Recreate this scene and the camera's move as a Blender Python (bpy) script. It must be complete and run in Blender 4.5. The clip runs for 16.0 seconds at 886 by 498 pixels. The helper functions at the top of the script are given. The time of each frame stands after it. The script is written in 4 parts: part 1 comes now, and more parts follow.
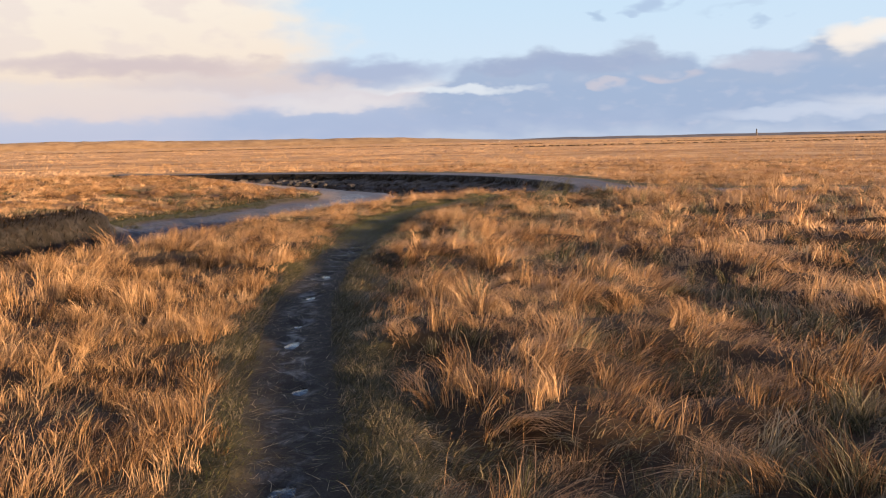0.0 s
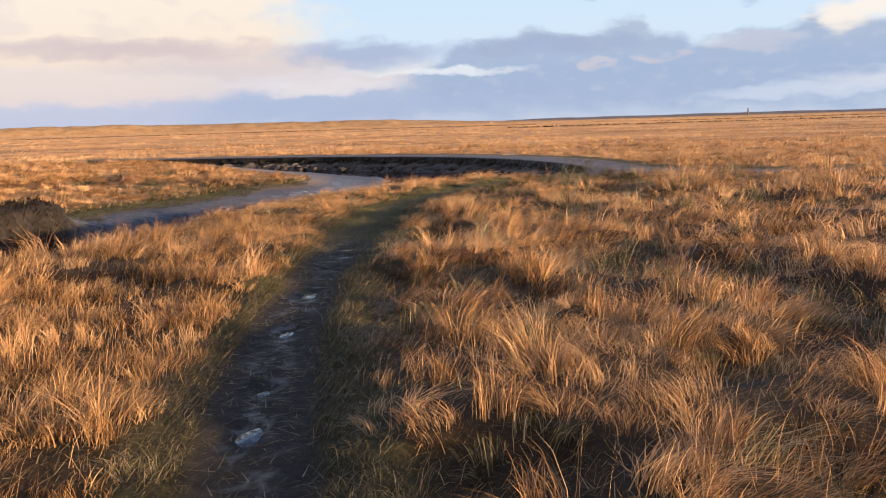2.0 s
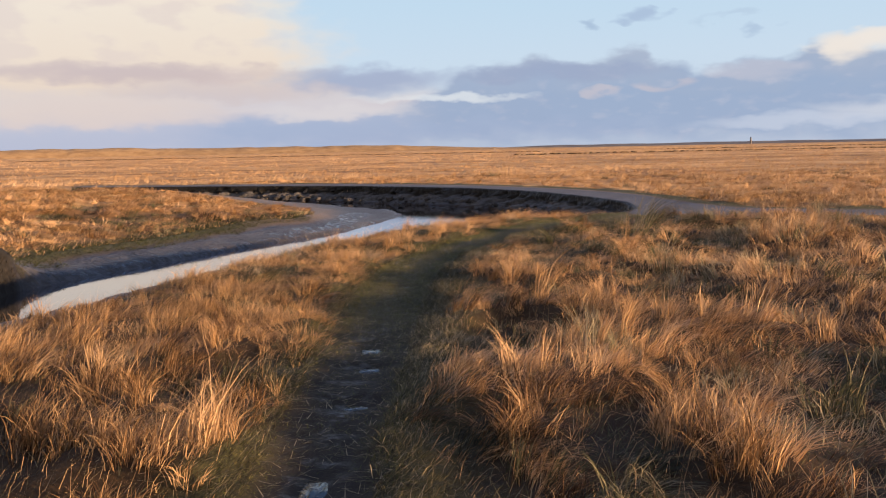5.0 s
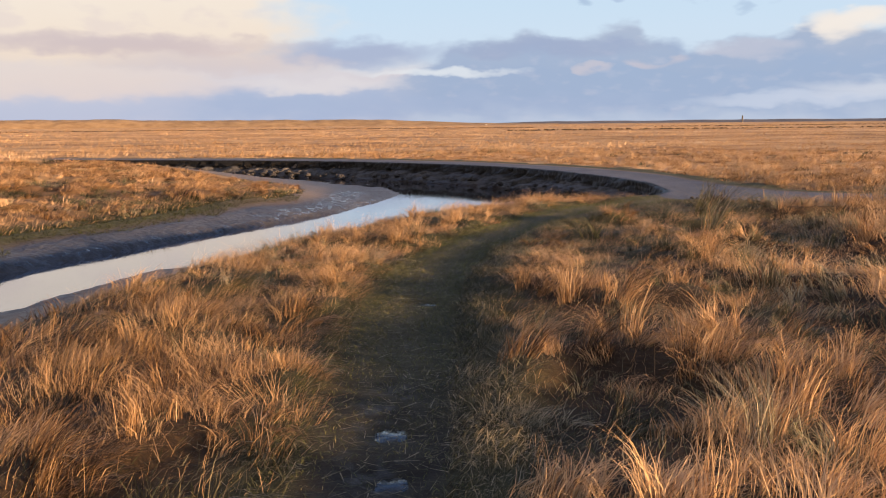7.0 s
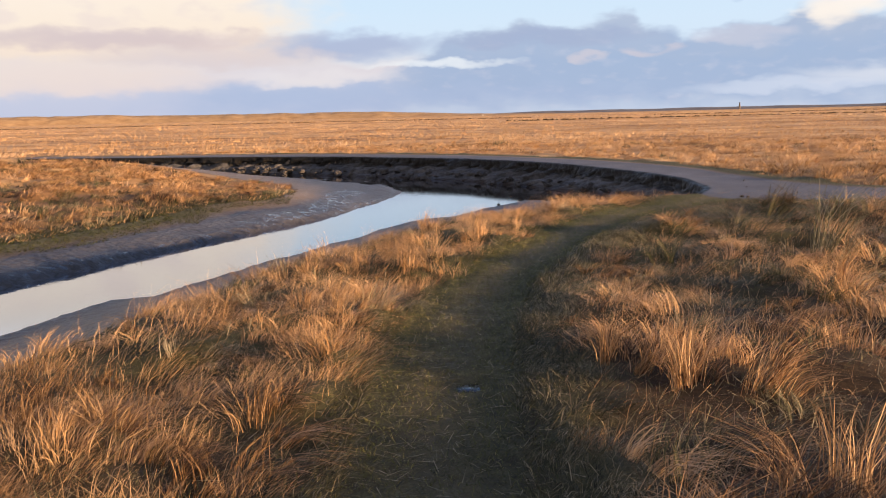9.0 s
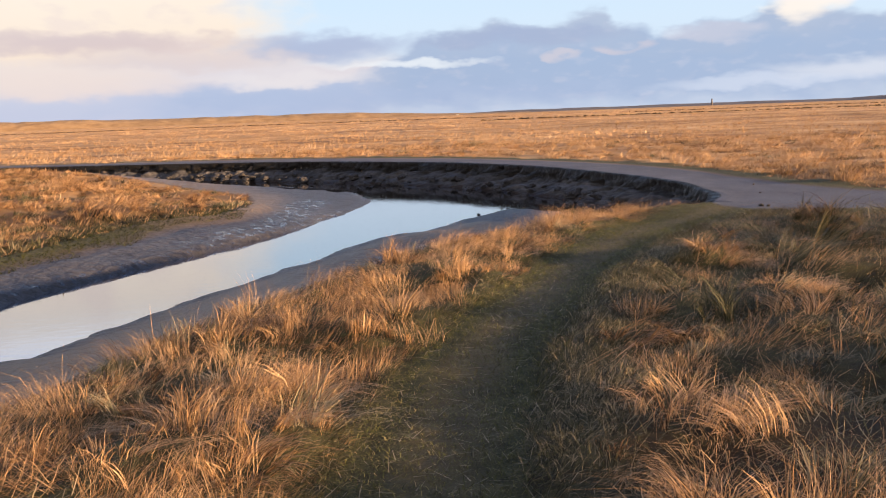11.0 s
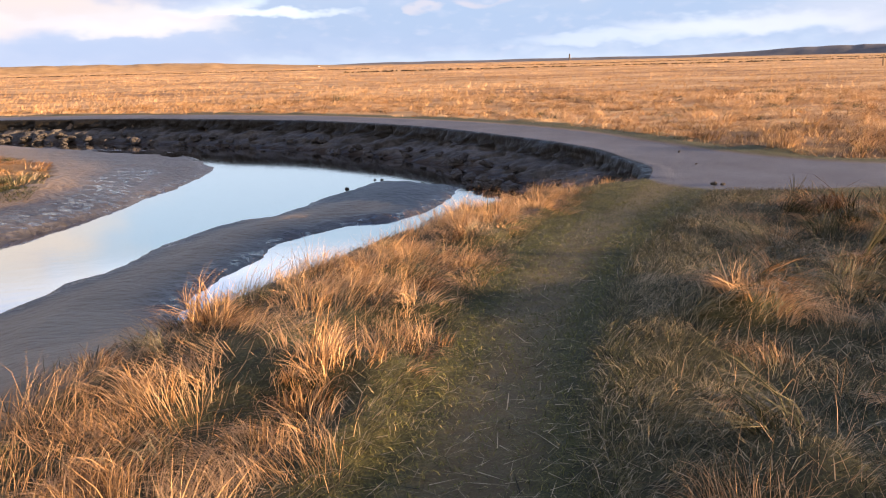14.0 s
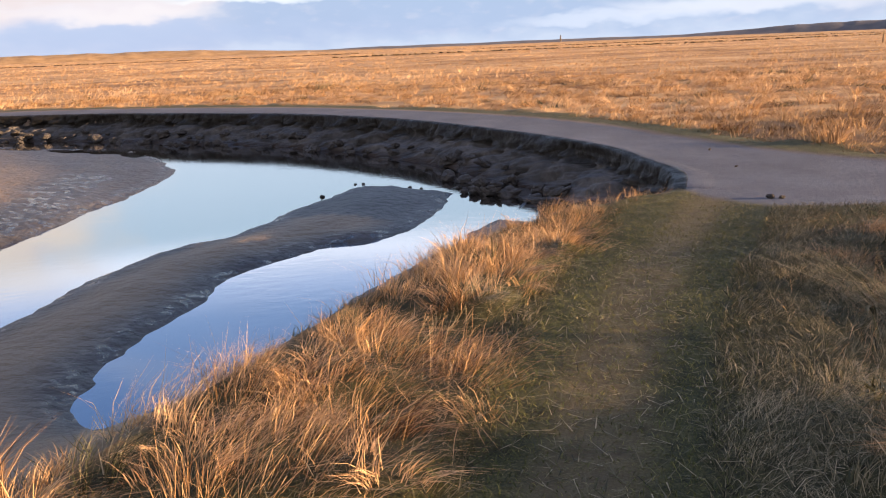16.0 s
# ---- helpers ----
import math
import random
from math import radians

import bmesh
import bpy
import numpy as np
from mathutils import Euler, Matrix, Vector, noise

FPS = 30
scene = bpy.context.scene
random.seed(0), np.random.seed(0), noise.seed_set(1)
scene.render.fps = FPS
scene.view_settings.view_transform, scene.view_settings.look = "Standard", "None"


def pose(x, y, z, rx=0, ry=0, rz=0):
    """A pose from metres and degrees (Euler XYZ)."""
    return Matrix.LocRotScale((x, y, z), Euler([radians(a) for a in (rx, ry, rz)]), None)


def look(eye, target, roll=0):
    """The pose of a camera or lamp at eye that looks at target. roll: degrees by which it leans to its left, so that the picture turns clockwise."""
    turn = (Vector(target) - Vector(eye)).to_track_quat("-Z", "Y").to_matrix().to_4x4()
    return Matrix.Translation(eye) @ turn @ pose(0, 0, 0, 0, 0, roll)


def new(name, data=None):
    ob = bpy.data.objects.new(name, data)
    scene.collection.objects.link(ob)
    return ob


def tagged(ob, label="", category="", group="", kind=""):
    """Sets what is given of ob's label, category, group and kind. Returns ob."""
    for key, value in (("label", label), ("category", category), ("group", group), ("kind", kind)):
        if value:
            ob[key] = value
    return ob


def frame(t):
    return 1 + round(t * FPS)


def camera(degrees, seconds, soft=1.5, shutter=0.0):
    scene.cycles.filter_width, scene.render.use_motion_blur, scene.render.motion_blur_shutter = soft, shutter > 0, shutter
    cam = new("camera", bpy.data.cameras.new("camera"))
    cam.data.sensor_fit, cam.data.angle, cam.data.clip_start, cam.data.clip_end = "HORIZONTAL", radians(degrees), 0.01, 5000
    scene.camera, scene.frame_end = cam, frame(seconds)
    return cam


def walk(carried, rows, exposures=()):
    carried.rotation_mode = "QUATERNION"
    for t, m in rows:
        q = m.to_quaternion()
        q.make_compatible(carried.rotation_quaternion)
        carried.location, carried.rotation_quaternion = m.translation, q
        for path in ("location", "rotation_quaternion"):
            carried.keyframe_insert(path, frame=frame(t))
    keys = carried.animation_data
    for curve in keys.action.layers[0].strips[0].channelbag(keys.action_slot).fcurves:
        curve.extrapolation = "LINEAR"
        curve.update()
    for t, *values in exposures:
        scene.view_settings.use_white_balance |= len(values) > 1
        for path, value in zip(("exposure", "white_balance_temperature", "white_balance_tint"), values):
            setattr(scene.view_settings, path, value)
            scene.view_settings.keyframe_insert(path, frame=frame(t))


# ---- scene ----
cam = camera(56.0, 16.0, 1.1)
METRES, EYE = 20.833, 1.5
ROWS = [
    (0.0, 0.0, 0.0, 0.0, -0.2698, -7.37, 1.1964),
    (0.5, -0.0039, 0.0329, -0.0019, -0.9286, -7.4788, 1.0408),
    (1.0, -0.0056, 0.0641, -0.0021, -0.3879, -7.3348, 0.9849),
    (1.5, -0.0114, 0.0969, -0.0038, -0.7976, -7.117, 1.0789),
    (2.0, -0.014, 0.1325, -0.0046, -0.8833, -8.6123, 1.6748),
    (2.5, -0.0195, 0.1617, 0.0044, -0.7289, -9.2933, 1.6726),
    (3.0, -0.0215, 0.191, 0.006, -1.1629, -5.2519, 2.4887),
    (3.5, -0.0263, 0.2217, 0.0017, 0.889, -5.2447, 2.6204),
    (4.0, -0.0321, 0.252, 0.0005, 0.199, -5.4271, 2.2377),
    (6.5, -0.0548, 0.4159, -0.0022, -1.0798, -8.7432, 0.4808),
    (7.0, -0.0591, 0.4469, -0.0031, -1.3188, -8.5394, 0.5259),
    (7.5, -0.0616, 0.4776, -0.0043, -1.4292, -8.4786, 0.6988),
    (8.0, -0.0659, 0.5083, -0.0046, -1.2746, -8.5753, 0.7386),
    (8.5, -0.0679, 0.5414, -0.0053, -1.888, -9.6024, 1.1817),
    (9.0, -0.07, 0.5719, -0.0029, -1.5657, -9.1382, 1.3052),
    (9.5, -0.0698, 0.6028, -0.0041, -2.4717, -9.2677, 1.5516),
    (10.0, -0.0661, 0.632, -0.0022, -2.9168, -9.0858, 1.926),
    (12.5, -0.0602, 0.7841, -0.0048, -6.0273, -10.2405, 1.9674),
    (13.0, -0.0561, 0.8167, -0.0059, -9.8002, -11.3342, 1.4786),
    (13.5, -0.053, 0.8475, -0.0063, -9.6711, -12.4728, 1.8795),
    (14.0, -0.0481, 0.879, -0.006, -12.5458, -12.6113, 1.3629),
    (14.5, -0.0422, 0.9078, -0.0042, -12.8837, -12.6478, 1.433),
    (15.0, -0.0383, 0.9357, -0.0041, -13.5631, -12.8535, 1.4025),
    (15.5, -0.0287, 0.9622, -0.0046, -13.6075, -14.5496, 3.5395),
    (16.0, -0.0216, 0.9879, -0.0042, -13.1824, -13.7211, 2.2243),
]
walk(cam, [(t, pose(0, 0, EYE) @ pose(METRES * x, METRES * y, METRES * z, 90 + pitch, roll, yaw)) for t, x, y, z, yaw, pitch, roll in ROWS],
     [(0, 1.61), (1.5, 1.61), (2.5, 1.69), (3, 1.53), (4, 1.45), (7, 1.54), (8, 1.63), (8.5, 1.71), (9, 1.66), (9.5, 1.61), (10, 1.59), (12.5, 1.97), (15.5, 2.08), (16, 1.95)])

# ---- sun and sky ----
SUN_AZ, SUN_EL = 114.0, 6.8
sun_way = Vector((math.sin(radians(SUN_AZ)) * math.cos(radians(SUN_EL)), math.cos(radians(SUN_AZ)) * math.cos(radians(SUN_EL)), math.sin(radians(SUN_EL))))
sun = new("sun", bpy.data.lights.new("sun", "SUN"))
sun.data.energy, sun.data.angle, sun.data.color = 5.0, radians(0.6), (1.0, 0.62, 0.32)
sun.matrix_world = look(sun_way * 60 + Vector((0, 15, 0)), Vector((0, 15, 0)))


def set_prop(node, key, value):
    """Set one of the few node settings used below."""
    if key == "operation":
        node.operation = value
    elif key == "use_clamp":
        node.use_clamp = value
    elif key == "interpolation_type":
        node.interpolation_type = value
    elif key == "data_type":
        node.data_type = value
    elif key == "blend_type":
        node.blend_type = value
    elif key == "attribute_name":
        node.attribute_name = value


class Nodes:
    """Short hand for a node tree."""

    def __init__(self, tree):
        self.tree = tree
        tree.nodes.clear()

    def add(self, kind, inputs=None, **props):
        node = self.tree.nodes.new(kind)
        for key, value in props.items():
            set_prop(node, key, value)
        for key, value in (inputs or {}).items():
            if isinstance(value, bpy.types.NodeSocket):
                self.tree.links.new(value, node.inputs[key])
            else:
                node.inputs[key].default_value = value
        return node

    def math(self, op, a, b=0.0, c=0.0, clamp=False):
        return self.add("ShaderNodeMath", {0: a, 1: b, 2: c}, operation=op, use_clamp=clamp).outputs[0]

    def ramp(self, fac, stops, mode="LINEAR"):
        node = self.add("ShaderNodeValToRGB", {0: fac})
        node.color_ramp.interpolation = mode
        while len(node.color_ramp.elements) < len(stops):
            node.color_ramp.elements.new(0.5)
        for el, (at, col) in zip(node.color_ramp.elements, stops):
            el.position, el.color = at, (*col, 1.0)
        return node.outputs[0]

    def smooth(self, value, lo, hi, to_lo=0.0, to_hi=1.0):
        return self.add("ShaderNodeMapRange", {0: value, 1: lo, 2: hi, 3: to_lo, 4: to_hi}, interpolation_type="SMOOTHSTEP").outputs[0]

    def mix(self, fac, a, b, mode="MIX"):
        return self.add("ShaderNodeMix", {0: fac, 6: a, 7: b}, data_type="RGBA", blend_type=mode).outputs[2]

    def noise(self, vec, scale, detail=4.0, rough=0.55, dist=0.0, out=0):
        return self.add("ShaderNodeTexNoise", {"Vector": vec, "Scale": scale, "Detail": detail, "Roughness": rough, "Distortion": dist}).outputs[out]

    def attr(self, name, out="Fac"):
        return self.add("ShaderNodeAttribute", attribute_name=name).outputs[out]


def rgb(r, g, b):
    """Linear colour from 0..255."""
    f = lambda v: v / 12.92 if v <= 0.04045 else ((v + 0.055) / 1.055) ** 2.4
    return (f(r / 255), f(g / 255), f(b / 255), 1.0)


world = bpy.data.worlds.new("sky")
scene.world = world
world.use_nodes = True
n = Nodes(world.node_tree)
co = n.add("ShaderNodeTexCoord").outputs["Generated"]
xyz = n.add("ShaderNodeSeparateXYZ", {0: co})
az = n.math("MULTIPLY", n.math("ARCTAN2", xyz.outputs[0], xyz.outputs[1]), 57.296)
el = n.math("MULTIPLY", n.math("ARCSINE", xyz.outputs[2]), 57.296)
flat = n.add("ShaderNodeCombineXYZ", {0: az, 1: n.math("MULTIPLY", el, 2.2), 2: 0.0}).outputs[0]
fine = n.noise(flat, 0.32, 3.5, 0.45)
broad = n.noise(flat, 0.09, 4.0, 0.5, 0.4)
puff = n.noise(flat, 0.75, 2.5, 0.45)
jag = n.math("MULTIPLY", n.math("SUBTRACT", fine, 0.5), 2.0)
jag2 = n.math("MULTIPLY", n.math("SUBTRACT", puff, 0.5), 2.0)
azj = n.math("ADD", az, n.math("MULTIPLY", jag, 3.5))
elj = n.math("ADD", el, n.math("ADD", n.math("MULTIPLY", jag, 0.9), n.math("MULTIPLY", jag2, 0.3)))
sky = n.add("ShaderNodeTexSky")
sky.sky_type, sky.sun_disc, sky.sun_elevation, sky.sun_rotation = "NISHITA", False, radians(SUN_EL), radians(SUN_AZ)
sky.altitude, sky.air_density, sky.dust_density, sky.ozone_density = 10.0, 1.0, 1.2, 2.0
clear = n.ramp(n.math("MULTIPLY", el, 1 / 60.0), [(0.0, rgb(216, 226, 242)[:3]), (0.10, rgb(212, 231, 250)[:3]), (0.195, rgb(200, 229, 251)[:3]), (0.22, (1.25, 1.36, 1.55)), (0.25, (0.66, 0.85, 1.22)), (0.285, (0.32, 0.51, 0.88)), (0.36, (0.17, 0.32, 0.66)), (0.5, (0.15, 0.27, 0.6)), (1.0, (0.08, 0.17, 0.42))])


def cloud(base, mask, colour):
    return n.mix(mask, base, colour)


def blob(a0, e0, wa, we):
    """A soft patch round azimuth a0 and elevation e0."""
    u = n.math("DIVIDE", n.math("SUBTRACT", azj, a0), wa)
    v = n.math("DIVIDE", n.math("SUBTRACT", elj, e0), we)
    r2 = n.math("ADD", n.math("MULTIPLY", u, u), n.math("MULTIPLY", v, v))
    return n.smooth(r2, 2.6, 0.0)


col = clear
# high thin veil
col = cloud(col, n.math("MULTIPLY", n.smooth(broad, 0.48, 0.72), n.smooth(el, 9.0, 16.0, 0.0, 0.25)), rgb(226, 228, 236))
# warm bank that fills the western part
west = n.smooth(n.math("ADD", n.math("ADD", az, n.math("MULTIPLY", jag, 5.5)), n.math("MULTIPLY", n.math("MAXIMUM", n.math("SUBTRACT", el, 6.5), 0.0), 0.6)), -4.5, -12.0)
west = n.math("MULTIPLY", west, n.smooth(el, 16.0, 10.5))
col = cloud(col, west, n.ramp(n.math("MULTIPLY", elj, 0.1), [(0.0, rgb(196, 203, 228)[:3]), (0.16, rgb(214, 205, 216)[:3]), (0.34, rgb(243, 221, 205)[:3]), (0.55, rgb(250, 232, 216)[:3]), (0.9, rgb(254, 240, 224)[:3])]))
col = cloud(col, n.math("MULTIPLY", n.math("MULTIPLY", n.smooth(fine, 0.48, 0.66), west), 0.45), rgb(232, 214, 212))
# low haze band of pale cloud
col = cloud(col, n.math("MULTIPLY", n.smooth(elj, 4.6, 3.0), n.smooth(az, 14.0, 2.0)), n.ramp(n.math("MULTIPLY", elj, 0.2), [(0.0, rgb(204, 204, 224)[:3]), (0.4, rgb(212, 210, 226)[:3]), (1.0, rgb(240, 226, 220)[:3])]))
# dark cumulus belt, its top rising in heads
HEADS = [(-20, 0.0), (-16, 0.8), (-13.5, 2.0), (-8, 2.2), (-4, 2.4), (-1.5, 3.2), (0.6, 4.2), (2, 5.1), (4.6, 5.7), (6, 5.75), (6.9, 6.3), (8.2, 5.7), (10.2, 5.6), (11.7, 6.0), (13.1, 6.5),
         (14.2, 6.3), (14.9, 5.5), (16.4, 5.1), (17.3, 4.5), (18.5, 4.8), (20.2, 5.2), (22.8, 5.2), (24.1, 5.9), (25.9, 6.4), (27.8, 5.6), (30, 5.3)]
top = n.math("MULTIPLY", n.ramp(n.math("MULTIPLY_ADD", az, 0.02, 0.4), [(0.4 + 0.02 * a, (e / 10,) * 3) for a, e in HEADS]), 10.0)
over = n.math("SUBTRACT", top, n.math("ADD", el, n.math("ADD", n.math("MULTIPLY", jag, 0.7), n.math("MULTIPLY", jag2, 0.55))))
belt = n.math("MULTIPLY", n.smooth(over, -0.3, 0.6), n.smooth(az, -5.0, 1.5, 0.5, 1.0))
body = n.ramp(n.math("MULTIPLY", n.math("ADD", el, n.math("MULTIPLY", jag, 1.6)), 0.14), [(0.0, rgb(192, 205, 228)[:3]), (0.2, rgb(162, 182, 216)[:3]), (0.45, rgb(160, 180, 214)[:3]), (0.72, rgb(170, 184, 212)[:3]), (1.0, rgb(190, 200, 220)[:3])])
body = n.mix(n.math("MULTIPLY", n.smooth(puff, 0.50, 0.8), 0.3), body, rgb(208, 208, 226))
col = cloud(col, n.math("MULTIPLY", belt, 0.94), body)
# separate patches: azimuth, elevation, half width, half height, colour, strength
for a0, e0, wa, we, tint, much in [
        (-4.6, 4.7, 4.6, 0.75, (168, 178, 210), 0.85), (-19.5, 5.1, 7.5, 0.55, (208, 190, 196), 0.8), (-13.0, 4.0, 6.5, 0.6, (212, 200, 208), 0.6),
        (-9.5, 1.3, 7.5, 0.9, (170, 188, 222), 0.75), (-23.0, 2.6, 8.0, 0.8, (246, 222, 206), 0.5), (-24.0, 0.9, 9.0, 0.7, (190, 200, 226), 0.7),
        (1.6, 3.4, 3.4, 0.24, (240, 244, 250), 0.75), (-7.0, 2.6, 4.5, 0.4, (232, 226, 230), 0.7), (26.3, 5.85, 1.9, 0.6, (255, 244, 234), 0.95), (14.8, 3.8, 1.3, 0.3, (222, 208, 214), 0.5), (11.0, 3.6, 0.7, 0.3, (226, 212, 216), 0.5), (8.0, 4.9, 5.5, 0.5, (160, 172, 206), 0.55), (20.5, 4.5, 2.6, 0.4, (206, 206, 222), 0.6),
        (24.5, 1.35, 5.2, 0.35, (208, 218, 238), 0.8), (33.5, 2.0, 7.5, 0.55, (226, 230, 242), 0.75), (4.0, 1.2, 9.0, 0.55, (172, 188, 220), 0.5), (44.0, 3.5, 9.0, 2.0, (205, 208, 224), 0.7),
        (10.2, 7.8, 0.9, 0.28, (176, 198, 226), 0.8), (14.2, 8.4, 1.2, 0.25, (176, 196, 226), 0.8), (21.0, 7.2, 0.6, 0.3, (182, 203, 230), 0.7), (19.3, 8.0, 1.0, 0.2, (190, 210, 234), 0.5)]:
    col = cloud(col, n.math("MULTIPLY", blob(a0, e0, wa, we), much), rgb(*tint))
# broken sunlit cloud behind the camera and a milky zenith
back = n.math("MULTIPLY", n.math("MULTIPLY_ADD", n.smooth(broad, 0.38, 0.6), 0.5, 0.5), n.smooth(n.math("ABSOLUTE", az), 42.0, 80.0))
col = cloud(col, n.math("MULTIPLY", back, n.smooth(el, 65.0, 30.0)), (0.70, 0.58, 0.46, 1.0))
col = cloud(col, n.math("MULTIPLY", n.smooth(el, 35.0, 60.0), 0.4), rgb(190, 184, 182))
sky_glow = n.add("ShaderNodeBackground", {0: sky.outputs[0], 1: 0.05})
cloud_glow = n.add("ShaderNodeBackground", {0: col, 1: 0.345})
n.add("ShaderNodeOutputWorld", {0: n.add("ShaderNodeMixShader", {0: 0.9, 1: sky_glow.outputs[0], 2: cloud_glow.outputs[0]}).outputs[0]})


# ---- materials ----
def material(name):
    m = bpy.data.materials.new(name)
    m.use_nodes = True
    return m, Nodes(m.node_tree)


def finish(n, colour, rough=0.8, normal=None, spec=0.3, **more):
    inputs = {"Base Color": colour, "Roughness": rough, "Specular IOR Level": spec, **{k.replace("_", " "): v for k, v in more.items()}}
    if normal is not None:
        inputs["Normal"] = normal
    p = n.add("ShaderNodeBsdfPrincipled", inputs)
    n.add("ShaderNodeOutputMaterial", {0: p.outputs[0]})
    return p


def bump(n, height, dist, strength=1.0):
    return n.add("ShaderNodeBump", {"Height": height, "Distance": dist, "Strength": strength}).outputs[0]


def place(n):
    return n.add("ShaderNodeNewGeometry").outputs["Position"]


def grass_material(name, stops, clear=0.3, field=(0.62, 1.25)):
    """Dry blades: a tone for each blade, patches over the field, some light let through."""
    m, n = material(name)
    pos = place(n)
    tone = n.attr("tone")
    patch = n.noise(pos, 0.5, 3.0, 0.6)
    base = n.ramp(n.math("ADD", tone, n.math("MULTIPLY", n.math("SUBTRACT", patch, 0.5), 0.7), clamp=True), stops)
    big = n.smooth(n.noise(pos, 0.07, 3.0, 0.6), 0.3, 0.7, *field)
    base = n.mix(1.0, base, n.add("ShaderNodeCombineColor", {0: big, 1: big, 2: big}).outputs[0], "MULTIPLY")
    p = n.add("ShaderNodeBsdfPrincipled", {"Base Color": base, "Roughness": 0.62, "Specular IOR Level": 0.25})
    t = n.add("ShaderNodeBsdfTranslucent", {0: base})
    n.add("ShaderNodeOutputMaterial", {0: n.add("ShaderNodeMixShader", {0: clear, 1: p.outputs[0], 2: t.outputs[0]}).outputs[0]})
    return m


STRAW = grass_material("dry_straw", [(0.0, (0.030, 0.0165, 0.008)), (0.3, (0.135, 0.073, 0.034)), (0.6, (0.40, 0.240, 0.118)), (1.0, (0.68, 0.47, 0.285))], 0.16)
FAR_STRAW = grass_material("far_straw", [(0.0, (0.11, 0.056, 0.025)), (0.35, (0.33, 0.192, 0.094)), (0.7, (0.53, 0.345, 0.19)), (1.0, (0.68, 0.49, 0.32))], 0.25, (0.8, 1.15))
VERGE = grass_material("trodden_grass", [(0.0, (0.0091, 0.0102, 0.0058)), (0.45, (0.058, 0.062, 0.031)), (0.75, (0.19, 0.168, 0.108)), (1.0, (0.44, 0.38, 0.27))], 0.15)
TURF = grass_material("short_turf", [(0.0, (0.024, 0.034, 0.010)), (0.5, (0.100, 0.115, 0.034)), (0.8, (0.26, 0.245, 0.10)), (1.0, (0.42, 0.34, 0.19))], 0.15)
MOSS = grass_material("wet_moss", [(0.0, (0.007, 0.010, 0.004)), (0.5, (0.036, 0.047, 0.012)), (1.0, (0.11, 0.12, 0.036))], 0.1)
# rush colour kept very dark, also so that the bank sedge looks shaded
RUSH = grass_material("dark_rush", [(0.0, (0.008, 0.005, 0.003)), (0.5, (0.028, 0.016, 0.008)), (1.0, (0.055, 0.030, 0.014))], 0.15)


